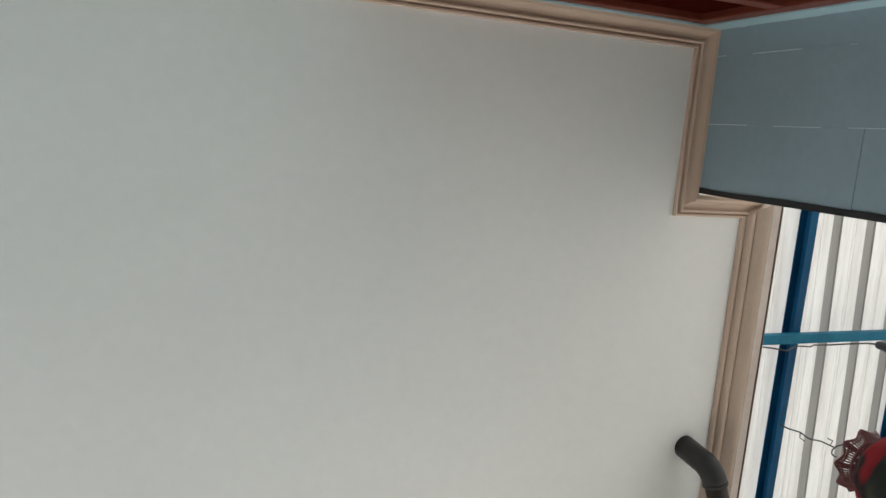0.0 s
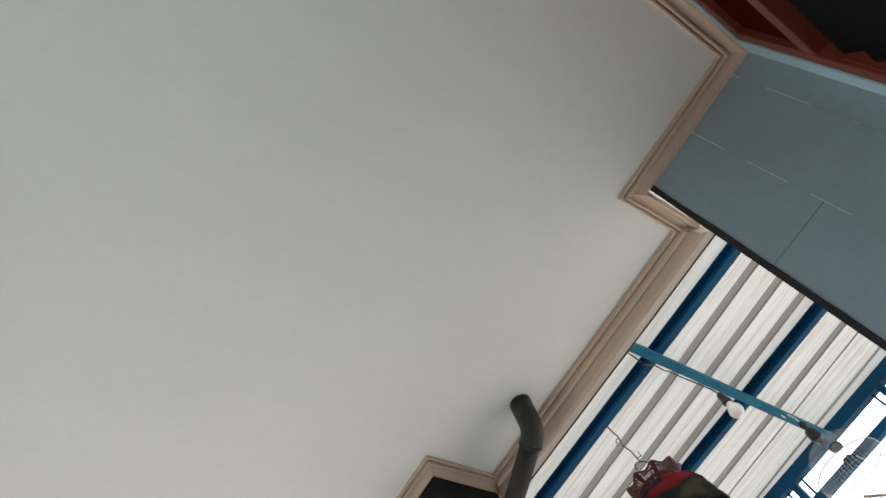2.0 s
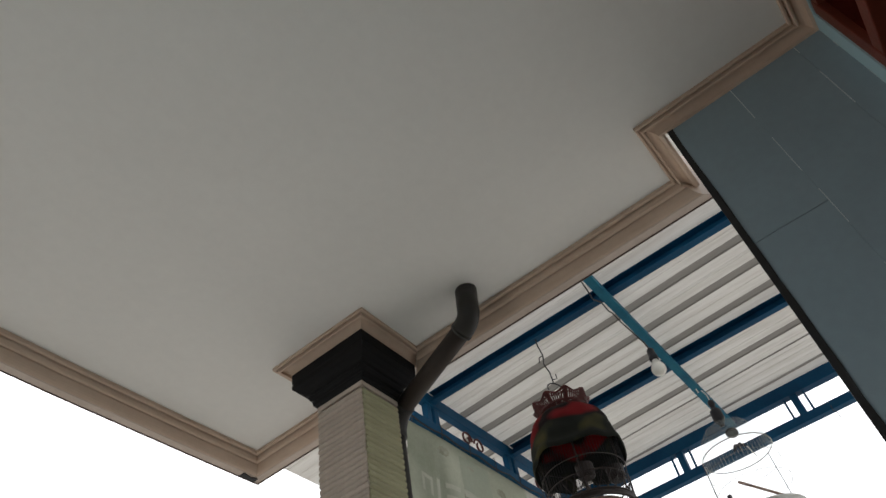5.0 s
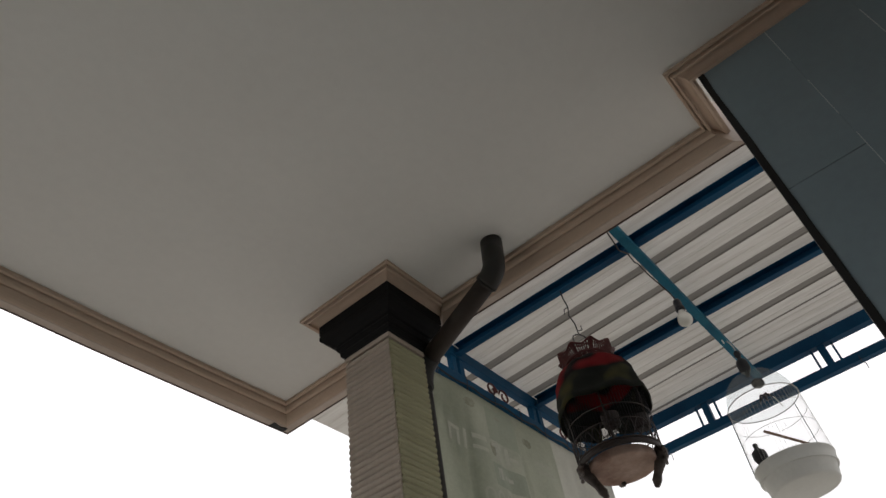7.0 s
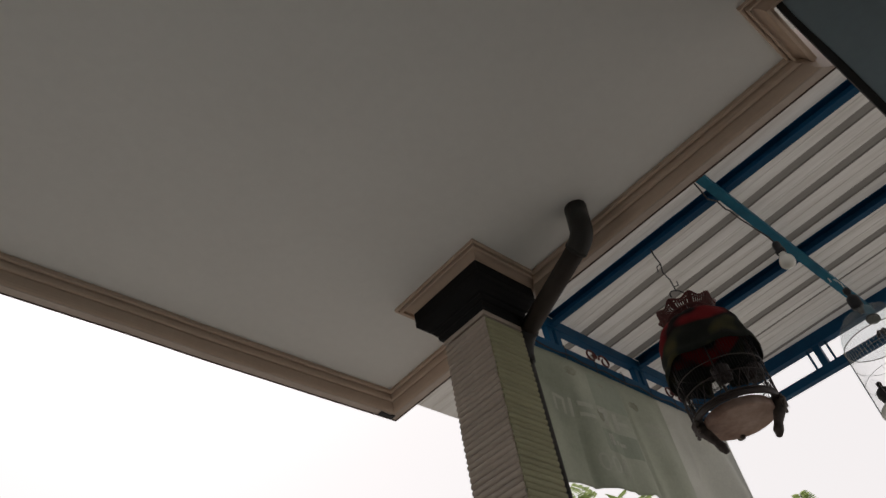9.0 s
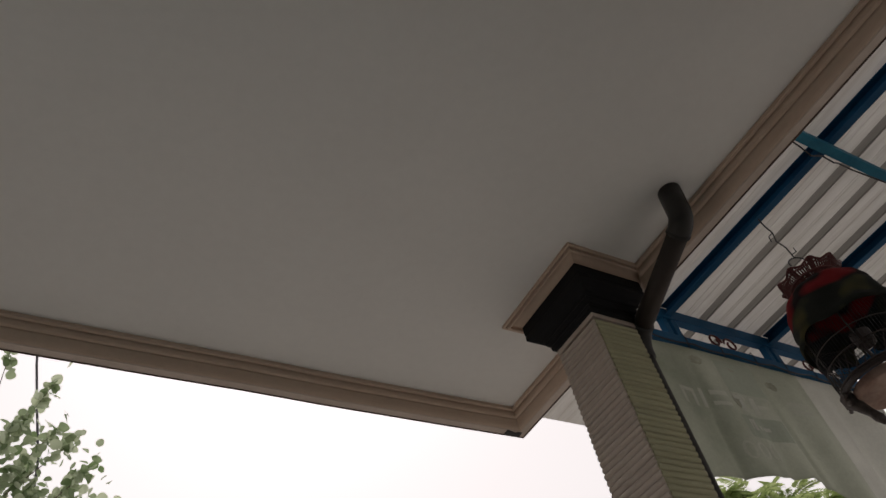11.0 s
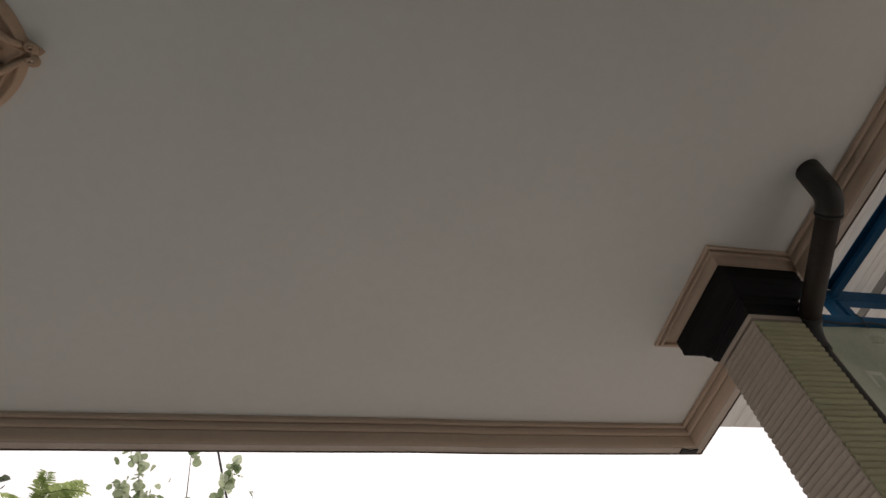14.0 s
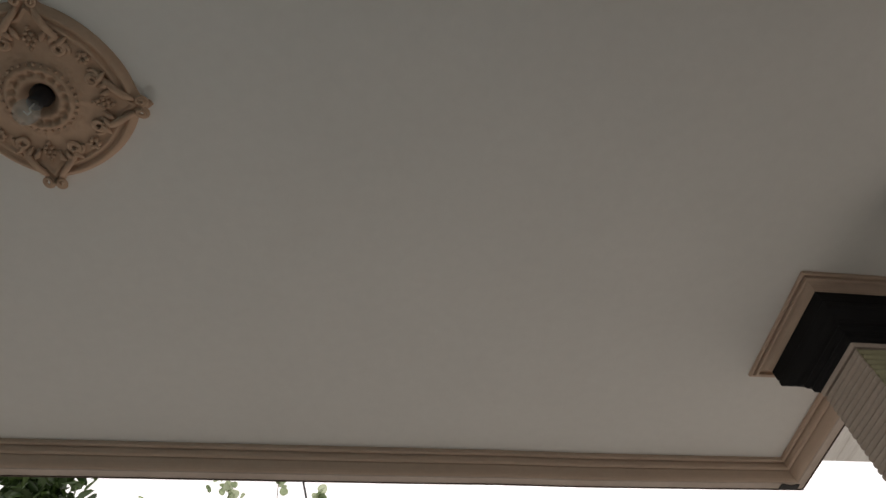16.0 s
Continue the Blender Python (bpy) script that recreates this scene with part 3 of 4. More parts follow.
truss_cross()


def steel_post(x, y, top):
    p = thing("steel_post", (x, y, 0.0), "square blue steel post carrying the carport roof", "post", "carport posts")
    part("shaft", box(x - 0.025, x + 0.025, y - 0.025, y + 0.025, 0.01, top, 0.003), M_BLUE, p)
    part("base_plate", box(x - 0.07, x + 0.07, y - 0.07, y + 0.07, 0.0, 0.012, 0.002), M_BLUE, p)


steel_post(3.99, XT + 0.052, ROOF + 0.055)
steel_post(LT, RY0 + 0.06, 3.504)

# ---- banner under the cross truss ----
BY = XT + 0.004


def drape(x, z):
    """How far the cloth hangs out of its plane."""
    d = 3.53 - z
    f = 0.012 * math.sin(x * 11 + 0.4) + 0.010 * math.sin(x * 23 + z * 2) + 0.02 * math.sin(x * 5.1 + 1.3)
    fold = 0.07 * math.exp(-((x - 3.62 - 0.18 * d) / 0.10) ** 2) - 0.05 * math.exp(-((x - 3.80 - 0.2 * d) / 0.07) ** 2)
    crease = 0.016 * math.exp(-((x - 2.98 - 0.06 * d) / 0.014) ** 2) + 0.014 * math.exp(-((x - 2.56) / 0.02) ** 2) - 0.012 * math.exp(-((x - 2.76 - 0.05 * d) / 0.03) ** 2)
    return (f + fold + crease) * min(1, d * 2.2)


def hung(x, z, lift=0.0):
    return Vector((x, BY + drape(x, z) - lift, z))


def cloth_patch(x0, x1, z0, z1, lift, nx=3, nz=2):
    bm = bmesh.new()
    grid = [[bm.verts.new(hung(x0 + (x1 - x0) * i / nx, z0 + (z1 - z0) * k / nz, lift)) for i in range(nx + 1)] for k in range(nz + 1)]
    for a, b in zip(grid, grid[1:]):
        for i in range(nx):
            bm.faces.new((a[i], a[i + 1], b[i + 1], b[i]))
    return bm


def banner():
    b = thing("banner", (3.15, BY, 3.53), "faded grey-green cloth banner, seen from behind, tied to the blue truss", "banner")
    bm = bmesh.new()
    nx, nz = 110, 40
    grid = []
    for k in range(nz + 1):
        row = []
        for i in range(nx + 1):
            x = 2.315 + (4.02 - 2.315) * i / nx
            low = 2.815 + 0.10 * min(x - 2.3, 0.65) + 0.006 * math.sin((x - 2.3) * 9) - max(0, x - 2.95) * 0.55
            top = 3.545 - 0.012 * abs(math.sin((x - 2.315) * 7.4)) - 0.02 * (x < 2.5) * (2.5 - x) / 0.18
            z = top + (low - top) * k / nz
            row.append(bm.verts.new(hung(x, z)))
        grid.append(row)
    for a, c in zip(grid, grid[1:]):
        for i in range(nx):
            f = bm.faces.new((a[i], a[i + 1], c[i + 1], c[i]))
            f.material_index = 1 if i > 66 else 0
    bmesh.ops.solidify(bm, geom=bm.faces[:], thickness=0.001)
    part("cloth", bm, [M_BANNER, M_BANNER_PALE], b, smooth=True)
    # show-through print: numerals, and bars where letters cannot be read
    font = bpy.data.curves.new("numerals", "FONT")
    font.body, font.size, font.fill_mode, font.resolution_u = "000", 0.125, "BOTH", 5
    tmp = new("numerals", font)
    me = bpy.data.meshes.new_from_object(tmp.evaluated_get(bpy.context.evaluated_depsgraph_get()))
    bpy.data.objects.remove(tmp)
    bm = bmesh.new()
    bm.from_mesh(me)
    for v in bm.verts:
        v.co = hung(2.60 + v.co.x * 1.25, 2.935 + v.co.y, 0.004)
    part("numerals", bm, M_BANNER_LIGHT, b, "pale numerals showing through")
    for x0, x1, z0, z1 in ((2.40, 2.49, 3.26, 3.28), (2.40, 2.42, 3.19, 3.258), (2.47, 2.49, 3.19, 3.258), (2.52, 2.545, 3.19, 3.29), (2.58, 2.68, 3.26, 3.285), (2.58, 2.68, 3.205, 3.225), (2.72, 2.80, 3.26, 3.285),
                           (2.75, 2.775, 3.19, 3.258), (2.83, 2.86, 3.19, 3.285), (2.863, 2.93, 3.225, 3.245), (3.10, 3.24, 3.285, 3.305), (3.10, 3.24, 3.235, 3.255),
                           (2.74, 2.77, 3.09, 3.15), (2.79, 2.86, 3.10, 3.12)):
        part("print_bar", cloth_patch(x0, x1, z0, z1, 0.004), M_BANNER_LIGHT, b)
    for x0, x1, z0, z1 in ((2.72, 2.98, 3.30, 3.49), (2.70, 2.97, 3.05, 3.17)):
        part("print_patch", cloth_patch(x0, x1, z0, z1, 0.003, 8, 6), M_BANNER_DARK, b, "darker printed patch")
    # damp stains below the truss
    for x, z, rx, rz, seed in ((2.60, 3.46, 0.05, 0.035, 1), (2.86, 3.44, 0.085, 0.035, 2), (3.07, 3.40, 0.045, 0.03, 3), (2.74, 3.25, 0.03, 0.05, 4)):
        rnd = random.Random(seed)
        bm = bmesh.new()
        rim = [bm.verts.new(hung(x + rx * rnd.uniform(0.6, 1.1) * math.cos(q * math.pi / 9), z + rz * rnd.uniform(0.6, 1.1) * math.sin(q * math.pi / 9), 0.0025)) for q in range(18)]
        mid = bm.verts.new(hung(x, z, 0.0025))
        for q in range(18):
            bm.faces.new((mid, rim[q], rim[(q + 1) % 18]))
        part("stain", bm, M_BANNER_STAIN, b, "brownish damp stain")
    for k in range(8):
        x = 2.33 + k * 0.235
        part("tie", tube([(x, BY - 0.026, 3.50), (x + 0.004, BY - 0.03, 3.56), (x + 0.002, BY - 0.026, 3.59), (x, BY + 0.03, 3.585), (x, BY + 0.028, 3.51)], 0.0025, 5), M_WIRE, b)


banner()

cord = thing("sagging_cord", (2.3, XT - 0.03, 3.53), "thin dark cord sagging along the truss", "cord")
part("strand", tube([(2.30 + 0.05 * k, XT - 0.028, 3.533 - 0.018 * abs(math.sin(k * 0.55))) for k in range(33)], 0.004, 6), M_WIRE, cord)


# ---- lamp under the cross beam ----
def hanging_bulb():
    L = thing("hanging_bulb", (2.72, 0.58, 3.66), "white opal bulb in black socket under blue beam", "lamp")
    axis = Vector((0.012, 0.0, -1)).normalized()
    top = Vector((2.722, 0.58, 3.462))
    rot = Matrix.Translation(top) @ Vector((0, 0, -1)).rotation_difference(axis).to_matrix().to_4x4()
    bm = lathe([(0.004, 0.012), (0.013, 0.008), (0.017, 0.0), (0.018, -0.035), (0.021, -0.038), (0.021, -0.052), (0.016, -0.056)], (0, 0, 0), 20)
    bm.transform(rot)
    part("socket", bm, M_BLACK_PLASTIC, L, smooth=True)
    bm = lathe([(0.0135, -0.054), (0.015, -0.068), (0.022, -0.077), (0.029, -0.088), (0.0325, -0.102), (0.0315, -0.115), (0.026, -0.126), (0.015, -0.134), (0.002, -0.137)], (0, 0, 0), 24)
    bm.transform(rot)
    part("bulb", bm, M_BULB, L, "opal glass bulb", smooth=True)
    pts = [top + Vector((0, 0, 0.01)), top + Vector((-0.006, 0.008, 0.05)), Vector((2.70, 0.615, 3.59)), Vector((2.675, 0.637, 3.65)), Vector((2.60, 0.639, 3.662)),
           Vector((2.56, 0.640, 3.645)), Vector((2.50, 0.640, 3.662)), Vector((2.42, 0.650, 3.635)), Vector((2.36, 0.642, 3.655)), Vector((2.32, 0.639, 3.665))]
    part("flex", tube(pts, 0.0035, 6), M_WIRE, L)


hanging_bulb()


# ---- covered songbird cage, empty ----
def bar_row(cage, points, radius, count, mat):
    """Single cage bars on a circle, sharing one mesh drawn about the cage's axis."""
    bm = tube(points, radius, 4, caps=False)
    me = bpy.data.meshes.new("bar")
    bm.to_mesh(me)
    bm.free()
    me.materials.append(mat)
    x, y, z = cage.location
    for k in range(count):
        o = new("bar", me)
        o.parent = cage
        o.matrix_parent_inverse = Matrix.Translation((x, y, z)).inverted()
        o.matrix_basis = Matrix.Translation((x, y, 0)) @ Matrix.Rotation(k * 2 * math.pi / count, 4, "Z")


def cover_cloth():
    """Cloth dyed in soft-edged fields: red and black above, a broken olive band, grey-green below."""
    m = material("dyed_cover_cloth", (0.3, 0.016, 0.02), 0.92, 0.15, 9, 140, 0.4)
    nt = m.node_tree
    b = nt.nodes["Principled BSDF"]
    tc = nt.nodes.new("ShaderNodeTexCoord")
    sp = nt.nodes.new("ShaderNodeSeparateXYZ")
    nt.links.new(tc.outputs["Object"], sp.inputs[0])

    def blotch(scale, offset):
        mp = nt.nodes.new("ShaderNodeMapping")
        mp.inputs["Location"].default_value = (offset, 0, 0)
        n = nt.nodes.new("ShaderNodeTexNoise")
        n.inputs["Scale"].default_value, n.inputs["Detail"].default_value = scale, 1.0
        nt.links.new(tc.outputs["Object"], mp.inputs[0])
        nt.links.new(mp.outputs[0], n.inputs["Vector"])
        return n.outputs["Fac"]

    def ramp(source, stops):
        r = nt.nodes.new("ShaderNodeValToRGB")
        for k, (p, col) in enumerate(stops):
            e = r.color_ramp.elements[k] if k < 2 else r.color_ramp.elements.new(p)
            e.position, e.color = p, (*col, 1)
        nt.links.new(source, r.inputs["Fac"])
        return r.outputs[0]

    add = nt.nodes.new("ShaderNodeMath")
    add.operation = "MULTIPLY_ADD"
    add.inputs[1].default_value = 0.14
    nt.links.new(blotch(4.5, 1.0), add.inputs[0])
    nt.links.new(sp.outputs["Z"], add.inputs[2])
    level = nt.nodes.new("ShaderNodeMapRange")
    level.inputs["From Min"].default_value, level.inputs["From Max"].default_value = 3.062, 3.362
    nt.links.new(add.outputs[0], level.inputs["Value"])
    upper = ramp(blotch(6.5, 3.0), ((0.0, (0.014, 0.012, 0.012)), (0.52, (0.02, 0.012, 0.012)), (0.60, (0.25, 0.014, 0.018)), (1.0, (0.32, 0.02, 0.022))))
    lower = ramp(blotch(9.0, 7.0), ((0.0, (0.01, 0.012, 0.01)), (0.55, (0.026, 0.03, 0.024)), (0.72, (0.1, 0.09, 0.035)), (1.0, (0.1, 0.085, 0.03))))
    pick = ramp(level.outputs[0], ((0.0, (0, 0, 0)), (0.48, (0, 0, 0)), (0.53, (1, 1, 1)), (1.0, (1, 1, 1))))
    mix = nt.nodes.new("ShaderNodeMixRGB")
    nt.links.new(pick, mix.inputs[0])
    nt.links.new(lower, mix.inputs[1])
    nt.links.new(upper, mix.inputs[2])
    nt.links.new(mix.outputs[0], b.inputs["Base Color"])
    return m


def covered_cage(cx=2.545, cy=1.002):
    c = thing("birdcage", (cx, cy, 3.70), "round dark wooden birdcage half covered with red patterned cloth", "birdcage", "hanging birdcages")
    C = (cx, cy, 0)
    # wire and hook
    part("hanging_wire", tube([(cx - 0.02, cy + 0.012, 3.712), (cx - 0.018, cy + 0.012, 3.66), (cx - 0.012, cy + 0.004, 3.60), (cx - 0.004, cy + 0.016, 3.56), (cx - 0.006, cy, 3.50), (cx, cy, 3.438)], 0.003, 6), M_WIRE, c)
    part("wire_end", tube([(cx - 0.012, cy + 0.004, 3.60), (cx - 0.028, cy + 0.02, 3.585), (cx - 0.024, cy + 0.026, 3.56)], 0.0025, 6), M_WIRE, c)
    part("wire_end", tube([(cx, cy, 3.46), (cx + 0.02, cy - 0.014, 3.468), (cx + 0.016, cy - 0.016, 3.49)], 0.0025, 6), M_WIRE, c)
    hook = [(cx + 0.034 * math.sin(a) , cy - 0.02 * math.sin(a), 3.408 + 0.03 * math.cos(a)) for a in [k * 0.28 for k in range(-7, 10)]]
    part("hook", tube(hook + [(cx, cy, 3.33), (cx, cy, 3.26)], 0.003, 8), M_WIRE, c)
    # carved crown
    part("crown_base", lathe([(0.02, 3.300), (0.075, 3.303), (0.081, 3.310), (0.077, 3.320), (0.02, 3.317)], C, 32), M_LACE, c)
    n = 9
    for k in range(n):
        a0 = k * 2 * math.pi / n
        w = math.pi / n

        def at(u, v):
            """u across the petal, v up it."""
            r = 0.078 + 0.052 * v
            a = a0 + u * w
            return (cx + r * math.cos(a), cy + r * math.sin(a), 3.308 + 0.070 * v)

        def top(u):
            return 0.72 + 0.28 * abs(u) ** 1.6

        bm = bmesh.new()
        for v in (0.06, 0.34):
            tube([at(-0.98 + 1.96 * q / 8, v) for q in range(9)], 0.0062, 5, bm)
        tube([at(-0.98 + 1.96 * q / 8, 0.60 + 0.12 * abs(q / 4 - 1)) for q in range(9)], 0.0040, 5, bm)
        tube([at(-0.98, 0)] + [at(-0.98 + 1.96 * q / 10, top(-0.98 + 1.96 * q / 10)) for q in range(11)] + [at(0.98, 0)], 0.0056, 5, bm)
        for u in (-0.78, -0.52, -0.26, 0, 0.26, 0.52, 0.78):
            tube([at(u, 0), at(u, top(u))], 0.0038, 5, bm)
        for u in (-0.65, 0, 0.65):
            tube([at(u + 0.15 * math.cos(q * math.pi / 3), 0.20 + 0.07 * math.sin(q * math.pi / 3)) for q in range(6)], 0.0042, 5, bm, closed=True)
        part("crown_petal", bm, M_LACE, c, "openwork maroon carved petal")
    # dome and cylinder of fine bars
    shape = [(0.075, 3.305), (0.115, 3.292), (0.147, 3.262), (0.166, 3.215), (0.174, 3.15), (0.174, 3.06), (0.169, 2.95), (0.163, 2.84)]
    bar_row(c, [(r, 0, z) for r, z in shape], 0.0008, 84, M_WIRE)
    for r, z, th in ((0.1755, 3.12, 0.0022), (0.1725, 3.01, 0.0022), (0.169, 2.945, 0.0024), (0.165, 2.865, 0.0045)):
        part("ring", tube(circle((cx, cy, z), r, 40), th, 6, closed=True), M_CAGE, c)
    for k in range(6):
        a = k * math.pi / 3 + 0.35
        part("post", tube([(cx + r * math.cos(a), cy + r * math.sin(a), z) for r, z in shape[3:]], 0.0028, 6), M_CAGE, c)
    # tray and carved feet
    part("tray", lathe([(0.02, 2.815), (0.126, 2.815), (0.132, 2.818), (0.134, 2.826), (0.134, 2.848), (0.130, 2.852), (0.02, 2.842)], C, 48), M_TRAY, c, "worn wooden tray floor")
    for k in range(30):
        # fretwork: crossed laths between the two lowest rings
        for u in (0, 1):
            a0, a1 = (k + u) * math.pi / 15, (k + 1 - u) * math.pi / 15
            part("fret", tube([(cx + 0.167 * math.cos(a0), cy + 0.167 * math.sin(a0), 2.868), (cx + 0.170 * math.cos(a1), cy + 0.170 * math.sin(a1), 2.943)], 0.0016, 4), M_CAGE, c)
    part("skirt", lathe([(0.162, 2.839), (0.167, 2.842), (0.168, 2.856), (0.164, 2.862), (0.158, 2.858), (0.158, 2.839)], C, 48, close=False), M_CAGE, c)
    for a, drop in ((2.15, 1.0), (5.1, 1.0), (0.55, 0.25)):
        d = Vector((math.cos(a), math.sin(a), 0))
        base = Vector((cx, cy, 0)) + d * 0.140
        # each foot bows out at the tray and leans in below it
        line = ((0.008, 2.872), (0.014, 2.85), (0.010, 2.83), (-0.006, 2.80), (-0.024, 2.768), (-0.036, 2.742), (-0.044, 2.718))
        pts = [base + d * o + Vector((0, 0, 2.83 + (z - 2.83) * (drop if z < 2.83 else 1))) for o, z in line]
        part("foot", tube(pts, [q * (1 if drop == 1 else 0.55) for q in (0.016, 0.027, 0.029, 0.021, 0.016, 0.019, 0.010)], 10), M_FOOT, c, "carved dark foot, mottled with a paler tone", smooth=True)
        side = d.cross(Vector((0, 0, 1)))
        for s in (-1, 1) if drop == 1 else ():
            curl = [base + d * 0.024 + side * s * (0.03 + 0.02 * math.cos(t * 0.7)) + Vector((0, 0, 2.832 + 0.02 * math.sin(t * 0.7))) for t in range(9)]
            part("carving", tube(curl, 0.007, 6), M_FOOT, c)
    # feeders and perch inside
    part("perch", tube([(cx - 0.155, cy - 0.045, 2.98), (cx + 0.155, cy + 0.045, 2.98)], 0.007, 8), M_CAGE, c)
    for a in (3.6, 4.7):
        part("feeder_cup", lathe([(0.026, 2.93), (0.033, 2.935), (0.036, 2.985), (0.033, 2.985), (0.028, 2.94)], (cx + 0.132 * math.cos(a), cy + 0.132 * math.sin(a), 0), 16), M_CAGE, c, "dark feeder cup")
    # folded cloth cover over the upper half
    cover = bmesh.new()
    na, nz = 120, 34
    cols = []
    for k in range(na):
        a = k * 2 * math.pi / na
        back = abs((a - 0.42 + math.pi) % (2 * math.pi) - math.pi)
        low = 3.062 + 0.018 * math.cos(a - 3.9) + 0.012 * math.sin(3 * a) + 0.008 * math.sin(7 * a) + (0.06 if 0.02 < back < 0.19 else 0)
        col = []
        for i in range(nz + 1):
            z = 3.306 + (low - 3.306) * i / nz
            r = float(np.interp(-z, [-q for _, q in shape], [p for p, _ in shape]))
            pleat = 0.0018 * math.sin(a * 9 + 9 * z) + 0.007 * noise.noise(Vector((math.cos(a) * 3, math.sin(a) * 3, z * 14)))
            roll = 0.012 * math.exp(-((z - low - 0.015) / 0.02) ** 2)
            col.append(cover.verts.new((cx + (r + 0.010 + pleat + roll) * math.cos(a), cy + (r + 0.010 + pleat + roll) * math.sin(a), z)))
        cols.append(col)
    for k in range(na):
        p, q = cols[k], cols[(k + 1) % na]
        for i in range(nz):
            cover.faces.new((p[i], p[i + 1], q[i + 1], q[i]))
    bmesh.ops.solidify(cover, geom=cover.faces[:], thickness=0.0025)
    part("cloth_cover", cover, cover_cloth(), c, "red, black and olive patterned cloth, rolled up at its hem", smooth=True)
    lowered = set()
    for o in c.children:
        if "wire" not in o.name and "hook" not in o.name and o.data not in lowered:
            lowered.add(o.data)
            o.data.transform(Matrix.Translation((0, 0, -0.050)))


covered_cage()


# ---- clear and white plastic cage ----
def white_cage(cx=3.50, cy=0.575):
    c = thing("birdcage", (cx, cy, 3.66), "clear domed birdcage with white plastic tray hanging from the blue beam", "birdcage", "hanging birdcages")
    C = (cx, cy, 0)
    part("hook", tube([(cx, cy + 0.034, 3.645), (cx - 0.02, cy + 0.034, 3.68), (cx, cy + 0.034, 3.704), (cx + 0.03, cy + 0.03, 3.69), (cx + 0.02, cy + 0.01, 3.64), (cx, cy, 3.60), (cx, cy, 3.54)], 0.0035, 6), M_WHITE_PLASTIC, c)
    part("knob", lathe([(0.006, 3.575), (0.016, 3.565), (0.018, 3.545), (0.011, 3.532), (0.014, 3.52), (0.027, 3.508), (0.030, 3.49), (0.030, 3.455), (0.022, 3.44), (0.014, 3.436), (0.012, 3.415)], C, 24), M_BLACK_PLASTIC, c, "black plastic top knob", smooth=True)
    dome = [(0.012, 3.425), (0.03, 3.422), (0.07, 3.412), (0.11, 3.388), (0.142, 3.350), (0.162, 3.302), (0.172, 3.25)]
    bm = lathe([(r, z) for r, z in dome] + [(r - 0.002, z - 0.001) for r, z in dome[::-1]], C, 48, close=False)
    part("dome", bm, M_CLEAR, c, "clear plastic dome", smooth=True)
    part("rim", tube(circle((cx, cy, 3.25), 0.174, 48), 0.0024, 6, closed=True), M_FEEDER, c, "thin grey rim")
    # slotted vent on the dome's slope
    turn = Matrix.Translation((cx + 0.080, cy - 0.012, 3.402)) @ Matrix.Rotation(radians(-9), 4, "Z") @ Matrix.Rotation(radians(27), 4, "Y")
    v = lathe([(0.001, -0.003), (0.026, -0.004), (0.032, -0.002), (0.032, 0.002), (0.001, 0.003)], (0, 0, 0), 24)
    v.transform(turn)
    vent = part("vent", v, M_BLACK_PLASTIC, c, "slotted black vent")
    for k in range(-3, 4):
        h = math.sqrt(1 - (k / 3.9) ** 2) * 0.024
        slat = box(-h, h, k * 0.0072 - 0.0009, k * 0.0072 + 0.0009, -0.0065, -0.0035)
        slat.transform(turn)
        part("slat", slat, M_FEEDER, vent)
    # bars
    bar_row(c, [(0.174, 0, 3.25), (0.182, 0, 2.915)], 0.0005, 60, M_WHITE_PLASTIC)
    for r, z in ((0.176, 3.17), (0.179, 3.06)):
        part("ring", tube(circle((cx, cy, z), r, 40), 0.0011, 5, closed=True), M_FEEDER, c)
    part("upright", tube([(cx + 0.13, cy - 0.115, 3.25), (cx + 0.139, cy - 0.12, 2.92)], 0.0025, 6), M_WIRE, c)
    part("upright", tube([(cx - 0.06, cy + 0.163, 3.25), (cx - 0.063, cy + 0.173, 2.92)], 0.0025, 6), M_WIRE, c)
    part("tray", lathe([(0.02, 2.798), (0.140, 2.798), (0.151, 2.802), (0.157, 2.812), (0.168, 2.868), (0.176, 2.872), (0.178, 2.882), (0.181, 2.915), (0.186, 2.918), (0.186, 2.924), (0.178, 2.924), (0.172, 2.88), (0.152, 2.818), (0.02, 2.810)], C, 56), M_WHITE_PLASTIC, c, "deep white plastic tray", smooth=True)
    part("tray_band", lathe([(0.170, 2.866), (0.1775, 2.868), (0.179, 2.876), (0.172, 2.880)], C, 56, close=False), M_WHITE_PLASTIC, c)
    for k in range(9):
        # fine mesh scraps by the door
        a = -0.62 + 0.035 * k
        part("mesh_wire", tube([(cx + 0.182 * math.cos(a), cy + 0.182 * math.sin(a), 2.925), (cx + 0.180 * math.cos(a), cy + 0.180 * math.sin(a), 2.985)], 0.0008, 4), M_FEEDER, c)
    part("perch", tube([(cx - 0.14, cy + 0.03, 3.055), (cx + 0.10, cy - 0.09, 3.02)], 0.007, 8), M_TRAY, c, "round wooden perch")
    part("feeder_cup", lathe([(0.01, 2.932), (0.026, 2.934), (0.034, 2.957), (0.032, 2.984), (0.018, 2.996), (0.011, 3.002), (0.012, 3.024), (0.006, 3.028)], (cx - 0.125, cy + 0.10, 0), 16), M_BLACK_PLASTIC, c, "black feeder bottle", smooth=True)
    # toy hanging under the dome: small ring and leaf
    part("toy_ring", tube([(cx + 0.06 + 0.03 * math.cos(t), cy - 0.06 + 0.01 * math.sin(t), 3.26 + 0.03 * math.sin(t)) for t in [k * 0.42 for k in range(15)]], 0.002, 5, closed=True), M_WHITE_PLASTIC, c)
    rnd = random.Random(2)
    leaf = bmesh.new()
